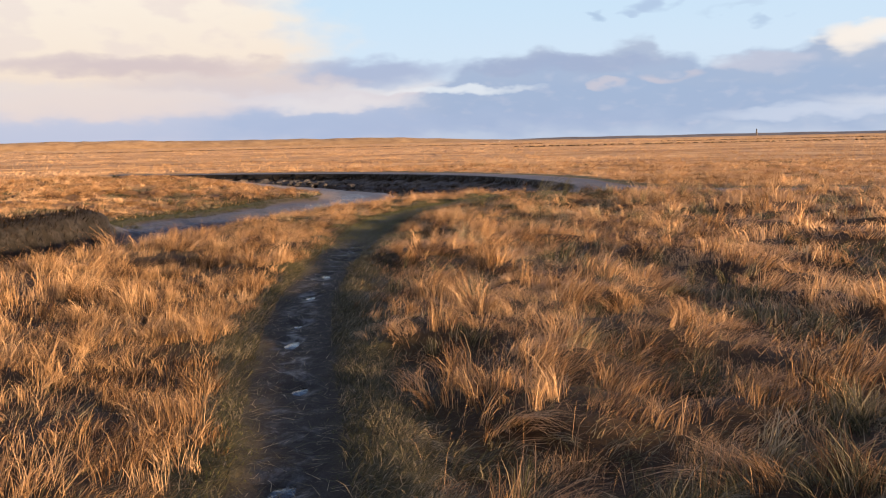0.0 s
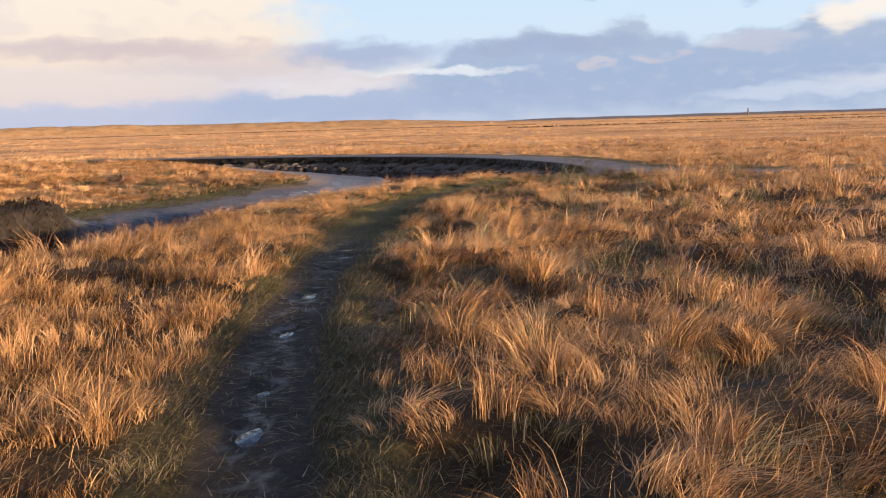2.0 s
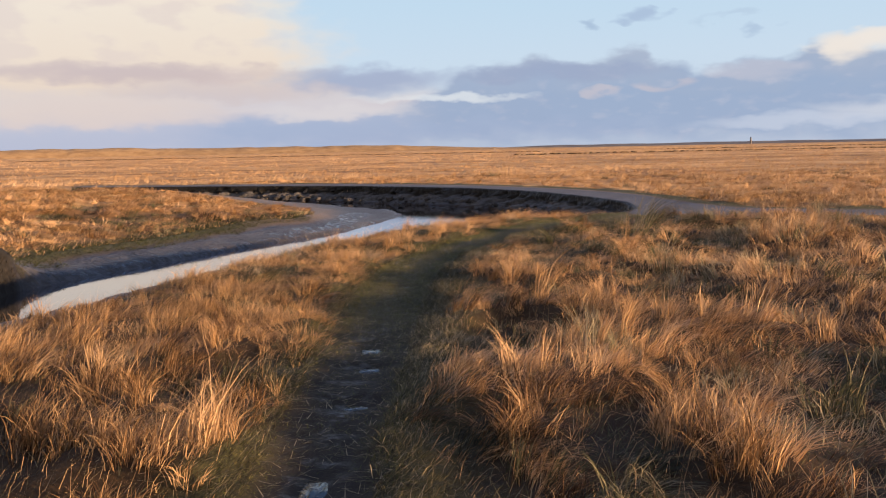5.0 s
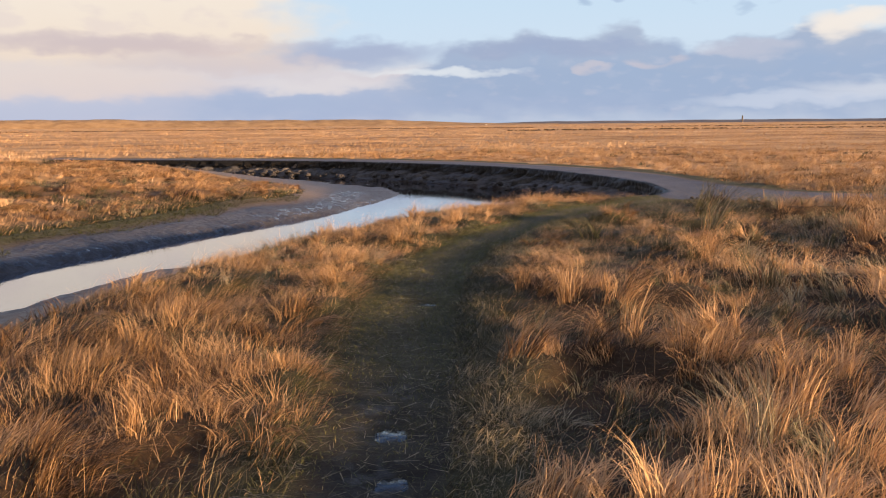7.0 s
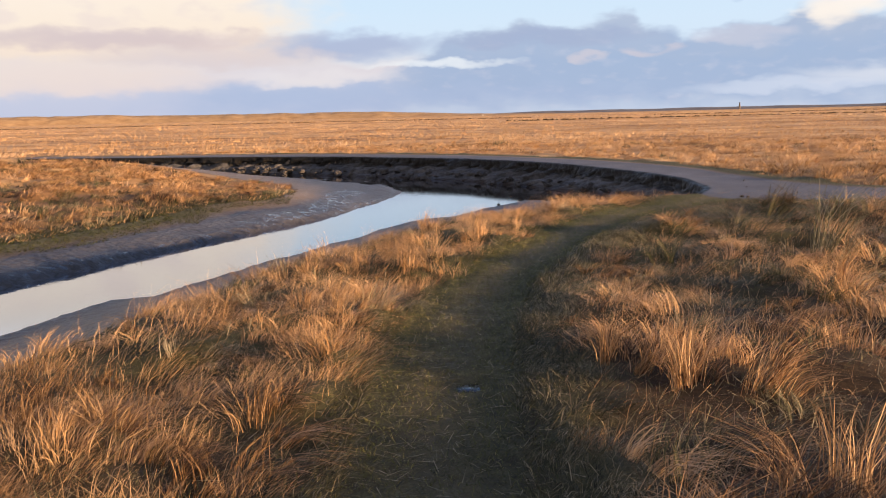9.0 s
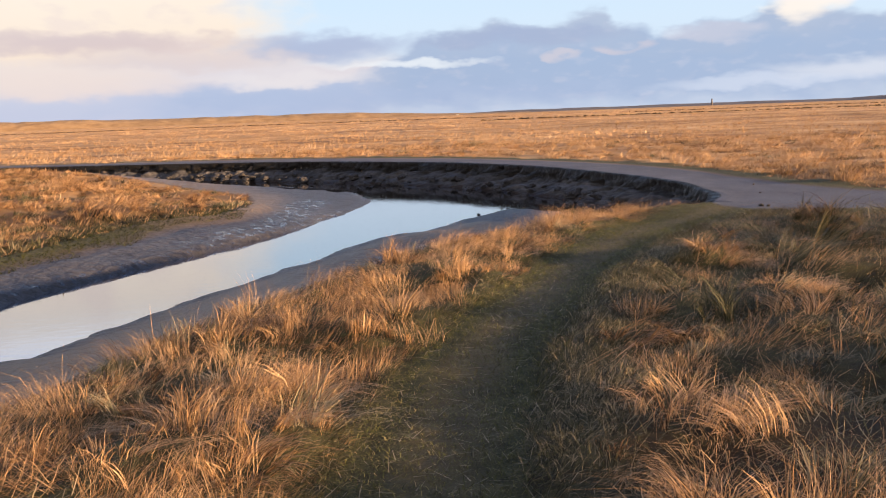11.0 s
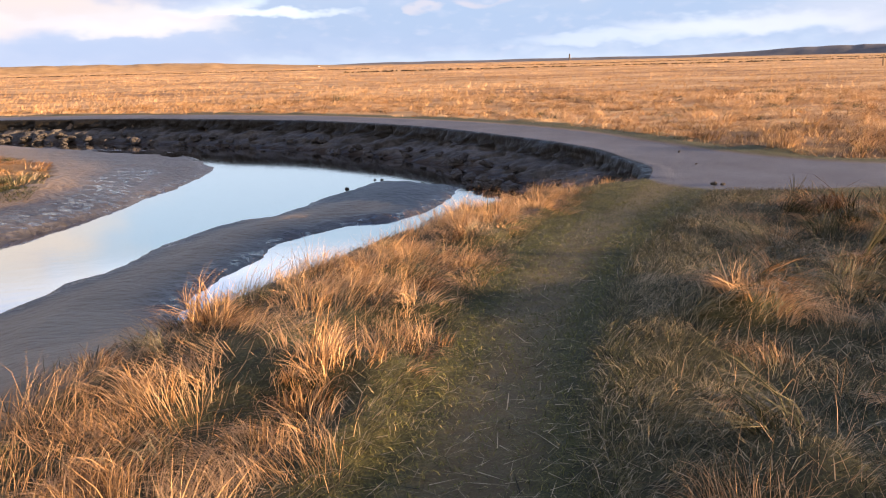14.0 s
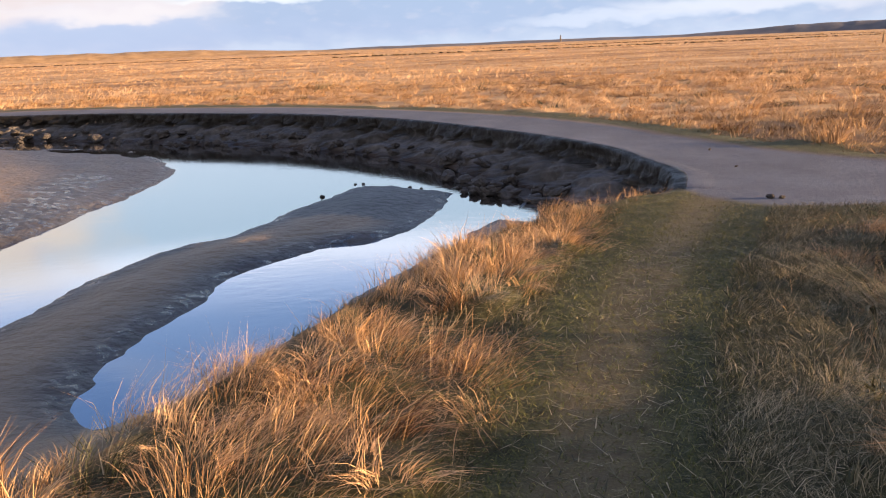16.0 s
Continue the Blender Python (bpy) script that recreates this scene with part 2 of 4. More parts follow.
def ground_material():
    m, n = material("marsh_ground")
    pos = place(n)
    grain, mid, wide = n.noise(pos, 75.0, 6.0, 0.75), n.noise(pos, 7.0, 5.0, 0.6), n.noise(pos, 0.8, 4.0, 0.6)
    hair = n.noise(n.add("ShaderNodeVectorMath", {0: n.add("ShaderNodeVectorRotate", {"Vector": pos, "Angle": 0.6}).outputs[0], 1: (14.0, 95.0, 40.0)}, operation="MULTIPLY").outputs[0], 1.0, 3.0, 0.6, 0.8)
    long_way = n.add("ShaderNodeVectorMath", {0: pos, 1: (0.45, 1.0, 1.0)}, operation="MULTIPLY").outputs[0]
    stretch = n.math("MULTIPLY_ADD", n.noise(long_way, 0.035, 4.0, 0.6), 0.45, n.math("MULTIPLY", n.noise(long_way, 0.22, 6.0, 0.7), 0.55))
    # near ground almost black: the shade between tufts is put into its colour
    shaded_thatch = n.ramp(n.math("MULTIPLY_ADD", mid, 0.35, n.math("MULTIPLY", hair, 0.65)), [(0.3, (0.0062, 0.0034, 0.0014)), (0.5, (0.0269, 0.0143, 0.0051)), (0.7, (0.0701, 0.0386, 0.0144))])
    # far ground coloured brighter, to look like sunlit grass
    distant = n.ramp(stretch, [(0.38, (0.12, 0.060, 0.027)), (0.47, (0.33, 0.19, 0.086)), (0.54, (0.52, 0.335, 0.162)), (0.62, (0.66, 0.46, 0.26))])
    col = n.mix(n.attr("m_far"), shaded_thatch, distant)
    path_mud = n.ramp(n.math("MULTIPLY_ADD", mid, 0.5, n.math("MULTIPLY", grain, 0.5)), [(0.36, (0.004, 0.0036, 0.0036)), (0.5, (0.0125, 0.0115, 0.012)), (0.66, (0.032, 0.029, 0.029))])
    turf = n.ramp(n.math("MULTIPLY_ADD", mid, 0.35, n.math("MULTIPLY", grain, 0.65)), [(0.36, (0.007, 0.009, 0.004)), (0.5, (0.037, 0.043, 0.0145)), (0.64, (0.122, 0.120, 0.050))])
    green = n.math("MULTIPLY", n.attr("m_green"), n.smooth(n.math("ADD", mid, n.math("MULTIPLY", wide, 0.5)), 0.35, 0.75, 0.55, 1.0))
    col = n.mix(n.attr("m_path"), col, path_mud)
    col = n.mix(green, col, turf)
    # track sand tinted blue: the sky-lit shade on it is put into the colour
    sandy = n.ramp(n.math("MULTIPLY_ADD", wide, 0.6, n.math("MULTIPLY", grain, 0.4)), [(0.3, (0.046, 0.058, 0.092)), (0.5, (0.073, 0.090, 0.138)), (0.7, (0.102, 0.124, 0.186))])
    col = n.mix(n.attr("m_grey"), col, sandy)
    mud = n.ramp(n.math("MULTIPLY_ADD", mid, 0.6, n.math("MULTIPLY", wide, 0.4)), [(0.3, (0.025, 0.025, 0.030)), (0.5, (0.053, 0.053, 0.060)), (0.7, (0.094, 0.094, 0.106))])
    mud = n.mix(n.math("MULTIPLY", n.smooth(n.noise(pos, 8.0, 5.0, 0.7, 0.6), 0.53, 0.64), 0.8), mud, (0.012, 0.012, 0.014, 1.0))
    col = n.mix(n.attr("m_mud"), col, mud)
    sand = n.ramp(n.math("MULTIPLY_ADD", wide, 0.5, n.math("MULTIPLY", grain, 0.5)), [(0.3, (0.128, 0.093, 0.060)), (0.7, (0.255, 0.191, 0.123))])
    col = n.mix(n.attr("m_sand"), col, sand)
    wet = n.math("MULTIPLY", n.attr("m_wet"), n.smooth(n.noise(pos, 5.0, 5.0, 0.65, 0.6), 0.46, 0.66))
    # near-black mix that paints shade on the point's cliff and the waterline lip
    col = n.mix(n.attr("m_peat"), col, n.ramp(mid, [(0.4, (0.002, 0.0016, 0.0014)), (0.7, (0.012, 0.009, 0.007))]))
    rough = n.math("SUBTRACT", n.math("SUBTRACT", 0.92, n.math("MULTIPLY", n.attr("m_mud"), 0.42)), n.math("MULTIPLY", wet, 0.6), clamp=True)
    rough = n.math("MAXIMUM", rough, n.math("MULTIPLY", n.attr("m_peat"), 0.9))
    col = n.mix(n.math("MULTIPLY", wet, 0.4), col, (0.05, 0.048, 0.052, 1.0))
    pock = n.noise(n.add("ShaderNodeVectorMath", {0: pos, 1: (1.0, 1.1, 1.0)}, operation="MULTIPLY").outputs[0], 7.0, 3.0, 0.55, 0.0)
    h = n.math("ADD", n.math("ADD", n.math("MULTIPLY", mid, 0.7), n.math("MULTIPLY", grain, 0.25)), n.math("MULTIPLY", n.math("MULTIPLY", pock, n.attr("m_mud")), 2.6))
    finish(n, col, rough, bump(n, h, 0.03, 0.8), 0.45)
    return m


def water_material():
    m, n = material("creek_water")
    pos = place(n)
    rip = n.noise(n.add("ShaderNodeVectorMath", {0: pos, 1: (1.0, 2.2, 1.0)}, operation="MULTIPLY").outputs[0], 3.0, 3.0, 0.55)
    calm = n.smooth(n.noise(pos, 0.35, 2.0, 0.5), 0.36, 0.58)
    wave = bump(n, n.math("MULTIPLY", rip, n.math("MULTIPLY_ADD", calm, 0.8, 0.2)), 0.0028, 0.5)
    body = n.add("ShaderNodeBsdfPrincipled", {"Base Color": (0.014, 0.014, 0.013, 1.0), "Roughness": 0.05, "IOR": 1.5, "Specular Tint": (0.97, 0.95, 1.0, 1.0), "Normal": wave})
    film = n.add("ShaderNodeBsdfGlossy", {"Color": (0.97, 0.95, 1.0, 1.0), "Roughness": 0.05, "Normal": wave})
    n.add("ShaderNodeOutputMaterial", {0: n.add("ShaderNodeMixShader", {0: 0.38, 1: body.outputs[0], 2: film.outputs[0]}).outputs[0]})
    return m


def bank_material():
    m, n = material("wet_clay_bank")
    pos = place(n)
    mid, grain, wide = n.noise(pos, 5.0, 6.0, 0.65), n.noise(pos, 40.0, 4.0, 0.7), n.noise(pos, 0.9, 3.0, 0.6)
    mixv = n.math("MULTIPLY_ADD", mid, 0.6, n.math("MULTIPLY", wide, 0.4))
    col = n.ramp(mixv, [(0.36, (0.008, 0.0075, 0.008)), (0.46, (0.042, 0.041, 0.045)), (0.56, (0.100, 0.098, 0.106)), (0.68, (0.185, 0.180, 0.192))])
    # turf roots, coloured darker still to paint the shade under the lip
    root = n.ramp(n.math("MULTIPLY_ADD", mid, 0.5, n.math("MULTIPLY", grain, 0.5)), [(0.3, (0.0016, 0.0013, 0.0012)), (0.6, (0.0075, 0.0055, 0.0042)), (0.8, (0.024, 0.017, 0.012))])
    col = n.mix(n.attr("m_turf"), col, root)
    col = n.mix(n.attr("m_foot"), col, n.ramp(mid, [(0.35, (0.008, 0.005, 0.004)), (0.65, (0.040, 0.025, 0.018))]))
    finish(n, col, n.smooth(mid, 0.35, 0.65, 0.45, 0.8), bump(n, n.math("MULTIPLY_ADD", grain, 0.3, mid), 0.05, 0.9), 0.45)
    return m


def plain_material(name, dark, light, scale=8.0, rough=0.8, relief=0.01):
    m, n = material(name)
    co = n.add("ShaderNodeTexCoord").outputs["Object"]
    f = n.noise(co, scale, 6.0, 0.65)
    finish(n, n.ramp(f, [(0.3, dark), (0.7, light)]), rough, bump(n, f, relief))
    return m


GROUND, WATER, BANK = ground_material(), water_material(), bank_material()
CLOD = plain_material("mud_clod", (0.018, 0.017, 0.018), (0.085, 0.080, 0.082), 6.0, 0.6, 0.02)
# tower grey lightened: the distance haze is put into the colour
TOWER = plain_material("hazed_masonry", (0.10, 0.092, 0.095), (0.18, 0.165, 0.16), 0.4)
DARK_METAL = plain_material("dark_metal", (0.03, 0.03, 0.035), (0.08, 0.08, 0.085), 2.0, 0.5)
WHITE_WALL = plain_material("white_render", (0.66, 0.64, 0.6), (0.82, 0.8, 0.76), 1.0)
ROOF = plain_material("roof_tiles", (0.16, 0.09, 0.07), (0.26, 0.15, 0.11), 1.0)
WOOD = plain_material("weathered_wood", (0.09, 0.06, 0.04), (0.22, 0.16, 0.11), 6.0)
DUNE = plain_material("dune_grass", (0.22, 0.14, 0.074), (0.44, 0.30, 0.165), 0.07, 0.95, 0.5)
# woods coloured pale and bluish to paint in the haze of distance
WOODS = plain_material("hazed_wood", (0.09, 0.095, 0.12), (0.17, 0.17, 0.19), 0.03, 0.95, 0.8)

# ---- plan of the marsh, in metres ----
WATER_Z = -1.08
MUD_SHORE = [(-24, 14.4), (-17, 15.1), (-12.6, 16.4), (-10.3, 18.1), (-9.5, 19.6), (-9.15, 21.2), (-8.9, 22.8), (-8.0, 25.0), (-6.6, 28), (-5.4, 30.3), (-4.0, 33), (-3.0, 36), (-2.15, 39.4), (-2.7, 42.3), (-3.9, 45.2), (-6.4, 47.1), (-9, 49.2), (-14, 51.4), (-22, 54)]
SCARP_FOOT = [(-22, 54.9), (-14, 52.3), (-9.4, 50.4), (-6.1, 48.5), (-3.9, 47.0), (-1.9, 45.2), (0, 43.3), (1.5, 41.2), (2.7, 39.0), (3.4, 37.5), (3.35, 36.4), (3.75, 35.2), (4.1, 34.2), (3.9, 33.4), (3.3, 32.4)]
POOL_SHORE = [(2.7, 31.7), (1.8, 30.5), (0.8, 29.3), (-0.1, 28), (-0.8, 26.9), (-1.55, 26.3), (-1.9, 27.0), (-1.7, 27.9), (-1.5, 28.5), (-1.1, 29.2), (-0.9, 29.9), (-0.55, 30.4), (0.1, 31), (0.6, 31.25), (1.2, 31.4), (2.2, 32.8), (2.85, 34.5)]
BAR_SHORE = [(2.1, 35.5), (1.5, 35.8), (0.8, 35), (0.1, 34.1), (-0.5, 32.8), (-1.1, 32.2), (-2, 31.4), (-3.2, 28.7), (-4.3, 26.6), (-5, 24.9), (-5.9, 22.3), (-6.7, 19.7), (-7.8, 17.2), (-9.8, 14.6), (-13, 12.6), (-18, 11.8), (-24, 11.4)]
NEAR_TOP = [(-24, 7.4), (-14, 7.8), (-8.5, 9.2), (-5.8, 11.8), (-4.6, 15), (-4.0, 17.5), (-3.3, 19.5), (-2.5, 21.3), (-1.65, 22.9), (-0.8, 24.35), (0.1, 25.65), (1.0, 26.85), (1.85, 27.8), (2.7, 28.55), (3.6, 29.05)]
SCARP_TOP = [(4.4, 29.35), (5.0, 30.5), (5.15, 31.8), (5.3, 33.2), (5.1, 34.9), (4.7, 36.7), (4.0, 39.1), (3.2, 41.2), (2.0, 43.3), (0.4, 45.5), (-1.9, 47.5), (-4.7, 49.7), (-7.0, 50.9), (-9.8, 52.0), (-14, 53.4), (-22, 56)]
POINT_EDGE = [(-22, 52.8), (-15, 49.4), (-10.2, 44.8), (-7.6, 41.6), (-6.0, 39.4), (-5.35, 37.4), (-5.2, 35.6), (-5.7, 34.1), (-6.9, 32.9), (-7.7, 30.0), (-8.6, 27.6), (-9.6, 25.7), (-9.75, 24.0), (-9.75, 22.5), (-9.95, 20.9), (-10.8, 19.3), (-13.0, 17.2), (-17.3, 15.8), (-24, 15.1)]
GREY_OUTER = [(40, 25.5), (20, 26.9), (12, 28.2), (9.2, 29.1), (7.9, 30.2), (7.3, 31.8), (7.0, 34), (6.8, 36.5), (6.2, 39.3), (5.1, 42), (3.6, 44.4), (1.4, 47.4), (-1.5, 50), (-5, 52.3), (-9.5, 54.2), (-18, 56.6), (-22, 58)]
GREY_INNER = [(4.35, 28.7), (5, 27.9), (6.4, 27.6), (9, 27.0), (13, 26.1), (20, 25.2), (40, 24)]
FOOTPATH = [(0.3, -6), (-0.2, 0), (-0.72, 3.5), (-0.95, 5), (-1.2, 6.5), (-1.45, 8.6), (-1.53, 11), (-1.48, 14), (-1.36, 17), (-1.05, 19), (-0.55, 20.6), (0.1, 22), (0.75, 23.4), (1.7, 25), (2.4, 26.1), (3.1, 27), (3.8, 28), (4.3, 28.6)]

PUDDLES = [(-0.81, 3.95, 0.13, 0.13), (-1.01, 5.62, 0.1, 0.16), (-1.3, 6.95, 0.1, 0.26), (-1.36, 7.7, 0.12, 0.18), (-1.48, 9.15, 0.1, 0.25), (-1.5, 10.6, 0.09, 0.25), (-1.42, 12.0, 0.17, 0.14), (-1.39, 12.95, 0.14, 0.14), (-1.43, 13.55, 0.17, 0.2), (-1.2, 16.75, 0.11, 0.1)]


def spline(points, steps=5):
    """A smooth line through the points."""
    p = np.array(points, float)
    q = np.vstack([2 * p[0] - p[1], p, 2 * p[-1] - p[-2]])
    s = np.linspace(0, 1, steps, endpoint=False)[:, None]
    out = []
    for a, b, c, d in zip(q, q[1:], q[2:], q[3:]):
        out.append(0.5 * (2 * b + (c - a) * s + (2 * a - 5 * b + 4 * c - d) * s**2 + (3 * b - a - 3 * c + d) * s**3))
    return np.vstack(out + [p[-1:]])


def line_distance(x, y, line):
    """Distance to a polyline."""
    best = np.full(x.shape, 1e9)
    for (ax, ay), (bx, by) in zip(line, line[1:]):
        dx, dy = bx - ax, by - ay
        t = np.clip(((x - ax) * dx + (y - ay) * dy) / (dx * dx + dy * dy + 1e-12), 0, 1)
        np.minimum(best, (x - ax - t * dx) ** 2 + (y - ay - t * dy) ** 2, out=best)
    return np.sqrt(best)


def inside(x, y, ring):
    """Whether points lie in a closed ring."""
    odd = np.zeros(x.shape, bool)
    for (ax, ay), (bx, by) in zip(ring, np.roll(ring, -1, axis=0)):
        if ay != by:
            odd ^= ((ay > y) != (by > y)) & (x < (bx - ax) * (y - ay) / (by - ay) + ax)
    return odd


def lattice(i, j, seed):
    h = np.sin(i * 127.1 + j * 311.7 + seed * 74.7) * 43758.5453
    return h - np.floor(h)


def value_noise(x, y, size, seed=0):
    """Smooth noise from 0 to 1."""
    x, y = x / size, y / size
    i, j = np.floor(x), np.floor(y)
    u, v = x - i, y - j
    u, v = u * u * (3 - 2 * u), v * v * (3 - 2 * v)
    a, b, c, d = lattice(i, j, seed), lattice(i + 1, j, seed), lattice(i, j + 1, seed), lattice(i + 1, j + 1, seed)
    return a + (b - a) * u + (c - a) * v + (a - b - c + d) * u * v


def fractal(x, y, size, octaves=4, seed=0):
    total, gain = 0.0, 0.0
    for k in range(octaves):
        total, gain = total + value_noise(x, y, size / 2**k, seed + 9 * k) / 1.8**k, gain + 1 / 1.8**k
    return total / gain


def step(v, lo, hi):
    t = np.clip((v - lo) / (hi - lo), 0, 1)
    return t * t * (3 - 2 * t)


water_ring = np.vstack([spline(MUD_SHORE), spline(SCARP_FOOT + POOL_SHORE), spline(BAR_SHORE)])
near_line, scarp_line, point_line = spline(NEAR_TOP + SCARP_TOP[:1]), spline(SCARP_TOP), spline(POINT_EDGE)
outer_line = np.vstack([near_line, scarp_line])
creek_ring = np.vstack([outer_line, point_line])
grey_ring = np.vstack([spline(GREY_INNER)[::-1], scarp_line, spline(GREY_OUTER)[::-1]])
path_line = spline(FOOTPATH)


def point_rim(y):
    """Height of the edge of the grassy point: a cliff to the south, a low shore to the north."""
    return np.where(y < 22.3, -0.12, -0.70 + 0.58 * step(22.3 - y, -2.2, 0.0) + 0.4 * step(y, 41, 50))


def survey(x, y):
    """Height and kinds of ground at points of the plan."""
    shape = x.shape
    x, y = x.ravel().astype(float), y.ravel().astype(float)
    z = -0.12 - 0.19 * step(y + 0.25 * x, 22.5, 29.5)
    far = step(np.hypot(x, y - 15), 45, 110)
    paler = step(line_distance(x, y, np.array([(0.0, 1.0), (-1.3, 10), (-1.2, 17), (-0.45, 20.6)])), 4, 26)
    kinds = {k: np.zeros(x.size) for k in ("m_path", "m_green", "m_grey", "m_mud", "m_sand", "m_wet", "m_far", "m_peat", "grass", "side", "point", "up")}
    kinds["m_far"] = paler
    kinds["grass"][:] = 1.0
    kinds["up"][:] = 0.5 * step(y, 26.5, 30.0)
    bend_x, bend_y = x + 0.35 * fractal(x, y, 0.8, 2, 93), y + 0.35 * fractal(x, y, 0.8, 2, 94)
    hum = step(fractal(bend_x, bend_y, 1.0, 2, 95), 0.36, 0.74) * (0.45 + 0.75 * fractal(x, y, 3.0, 2, 96))
    kinds["hum"] = hum
    hill = (0.20 * hum - 0.07 + 0.10 * (fractal(x, y, 4.0, 2, 6) - 0.5)) * (1 - 0.6 * paler)
    k = np.flatnonzero((x > -26) & (x < 42) & (y > -8) & (y < 62))
    px, py = x[k], y[k]
    # foot path
    d = line_distance(px, py, path_line)
    west = px < np.interp(py, path_line[:, 1], path_line[:, 0])
    wob = 0.26 * (fractal(px, py, 0.45, 3, 3) - 0.5) + 0.34 * (fractal(px, py, 2.2, 2, 4) - 0.5)
    wide = 0.36 + 0.14 * step(py, 9, 18) + 0.25 * step(py, 23, 28)
    on = step(d + wob, wide + 0.16, wide - 0.14) * step(py, 29.5, 28.6)
    turfy = step(py + 3 * (fractal(px, py, 1.5, 2, 8) - 0.5), 11, 15.5)
    kinds["m_path"][k] = on * (1 - 0.5 * step(py, 15, 19)) * (1 - 0.75 * turfy * step(fractal(px, py, 0.9, 3, 15) + 0.25 * step(d, 0, 0.3), 0.35, 0.6))
    kinds["m_green"][k] = np.maximum(on * turfy * (0.6 + 0.4 * step(py, 15, 20)), 0.75 * step(d, wide + 0.75 - 0.3 * west, wide + 0.1) * (1 - on))
    z[k] = z[k] * (1 - on) + on * (-0.175 - 0.16 * step(py, 24, 28.5) + 0.03 * (fractal(px, py, 0.7, 3, 12) - 0.5))
    kinds["m_sand"][k] = (0.14 + 0.26 * step(py, 16, 21)) * on * turfy * step(d + 0.25 * (fractal(px, py, 0.5, 3, 16) - 0.5), 0.34, 0.08)
    kinds["m_wet"][k] = on * (1 - 0.85 * turfy) * step(d, 0.26, 0.06)
    for ax, ay, ra, rb in PUDDLES:
        z[k] -= 0.05 * np.exp(-(((px - ax) / ra) ** 2 + ((py - ay) / rb) ** 2))
    tall = np.where(west, step(d + 0.8 * wob, wide + 0.06 - 0.08 * step(py, 9, 13), wide + 0.26 - 0.14 * step(py, 9, 13)), step(d + wob, wide + 0.1 + 0.1 * step(py, 17, 20), wide + 0.45 + 0.4 * step(py, 17, 20)))
    kinds["grass"][k] = tall
    kinds["up"][k] = np.maximum(kinds["up"][k], west * step(py, 15.0, 9.0))
    hill[k] *= tall * (1 - 0.6 * kinds["up"][k])
    kinds["side"][k] = d - wide
    kinds["m_green"][k] = np.maximum(kinds["m_green"][k], 0.8 * west * step(py, 14, 18) * step(line_distance(px, py, near_line), 3.0, 1.5))
    kinds["m_green"][k] = np.maximum(kinds["m_green"][k], 0.75 * ~west * step(py, 17, 20) * step(d, 3.8, 2.2))
    # sandy track on the outer bank
    g = inside(px, py, grey_ring)
    dg = line_distance(px, py, grey_ring) * np.where(g, 1, -1) + 0.2 * (fractal(px, py, 1.2, 3, 21) - 0.5)
    grey = step(dg, -0.12, 0.12)
    kinds["m_grey"][k] = grey
    z[k] = z[k] * (1 - grey) + grey * (-0.33 + 0.03 * (fractal(px, py, 1.5, 3, 22) - 0.5))
    kinds["grass"][k] *= step(dg, -0.45, -1.2)
    kinds["m_green"][k] = np.maximum(kinds["m_green"][k], step(dg, -1.5, -0.6) * (1 - grey))
    hill[k] *= step(dg, -0.3, -0.9)
    brink = line_distance(px, py, near_line)
    hill[k] *= 0.35 + 0.65 * step(brink, 0.1, 1.0)
    z += hill
    # creek
    c = inside(px, py, creek_ring)
    q = k[c]
    px, py = x[q], y[q]
    dn, ds, dp = (np.maximum(line_distance(px, py, v), 0.004) for v in (near_line, scarp_line, point_line))
    wet = inside(px, py, water_ring)
    dw = line_distance(px, py, water_ring)
    r = dw / (dw + np.minimum(np.minimum(dn, ds), dp))
    wn, ws, wp = dn**-3.0, ds**-3.0, dp**-3.0
    total = wn + ws + wp
    edge_point = point_rim(py)
    rim = (wn * (-0.14 - 0.17 * step(py, 24, 29)) + ws * -0.33 + wp * edge_point) / total
    rise = (wn * r**1.25 + ws * np.where((px > 3.0) | (py > 36.5), r**14.0 - 0.3 * np.sin(np.pi * np.clip(r, 0, 1)), r**1.25) + wp * r**np.where(py < 22.8, 0.2, 0.9)) / total
    zz = WATER_Z + (rim - WATER_Z) * rise
    zz += 0.035 * (fractal(px, py, 0.45, 3, 31) - 0.5) * step(dw, 0.0, 0.35) + 0.035 * step(dw, 0.0, 0.25) * ((px < 3.0) & (py < 36.5))
    shore = line_distance(px, py, spline(MUD_SHORE))
    lip = (py < 33.5) * ~wet * (shore < dp) * (shore < dw + 0.01)
    zz += 0.035 * step(dw, 0.0, 0.07) * lip * (0.5 + value_noise(px, py, 0.8, 36))
    ragged = 0.06 * (fractal(px, py, 0.7, 4, 33) - 0.5)
    ragged += 0.07 * (fractal(px, py, 0.4, 3, 38) - 0.5) * step(dw, 0.7, 0.0) * ((px < 3.0) & (py < 37))
    z[q] = np.where(wet, WATER_Z - 0.004 - np.minimum(0.3, 0.22 * dw) + ragged * step(dw, 0.5, 0.0), zz + 0.004 + ragged)
    kinds["m_mud"][q] = 1.0
    steep = (wp > ws) & (wp > wn) & (py < 23.2)
    fringe = np.where(steep, step(r, 0.02, 0.2), 1) * np.where((wn > ws) & (wn > wp), step(r, 0.7, 0.95), np.where(wp > ws, np.where(steep, 1, step(r, 0.5, 0.85) * step(py, 36, 31)), 0))
    kinds["m_green"][q] = fringe * np.where(steep, 0.25, 1.0)
    kinds["m_mud"][q] -= fringe * 0.85
    kinds["grass"][q] = np.where((wn > ws) & (wn > wp), step(r, 0.8, 1.0), np.where((wp > ws) & (wp > wn), step(r, 0.7, 0.97) * step(py, 24.5, 22.5), 0.0))
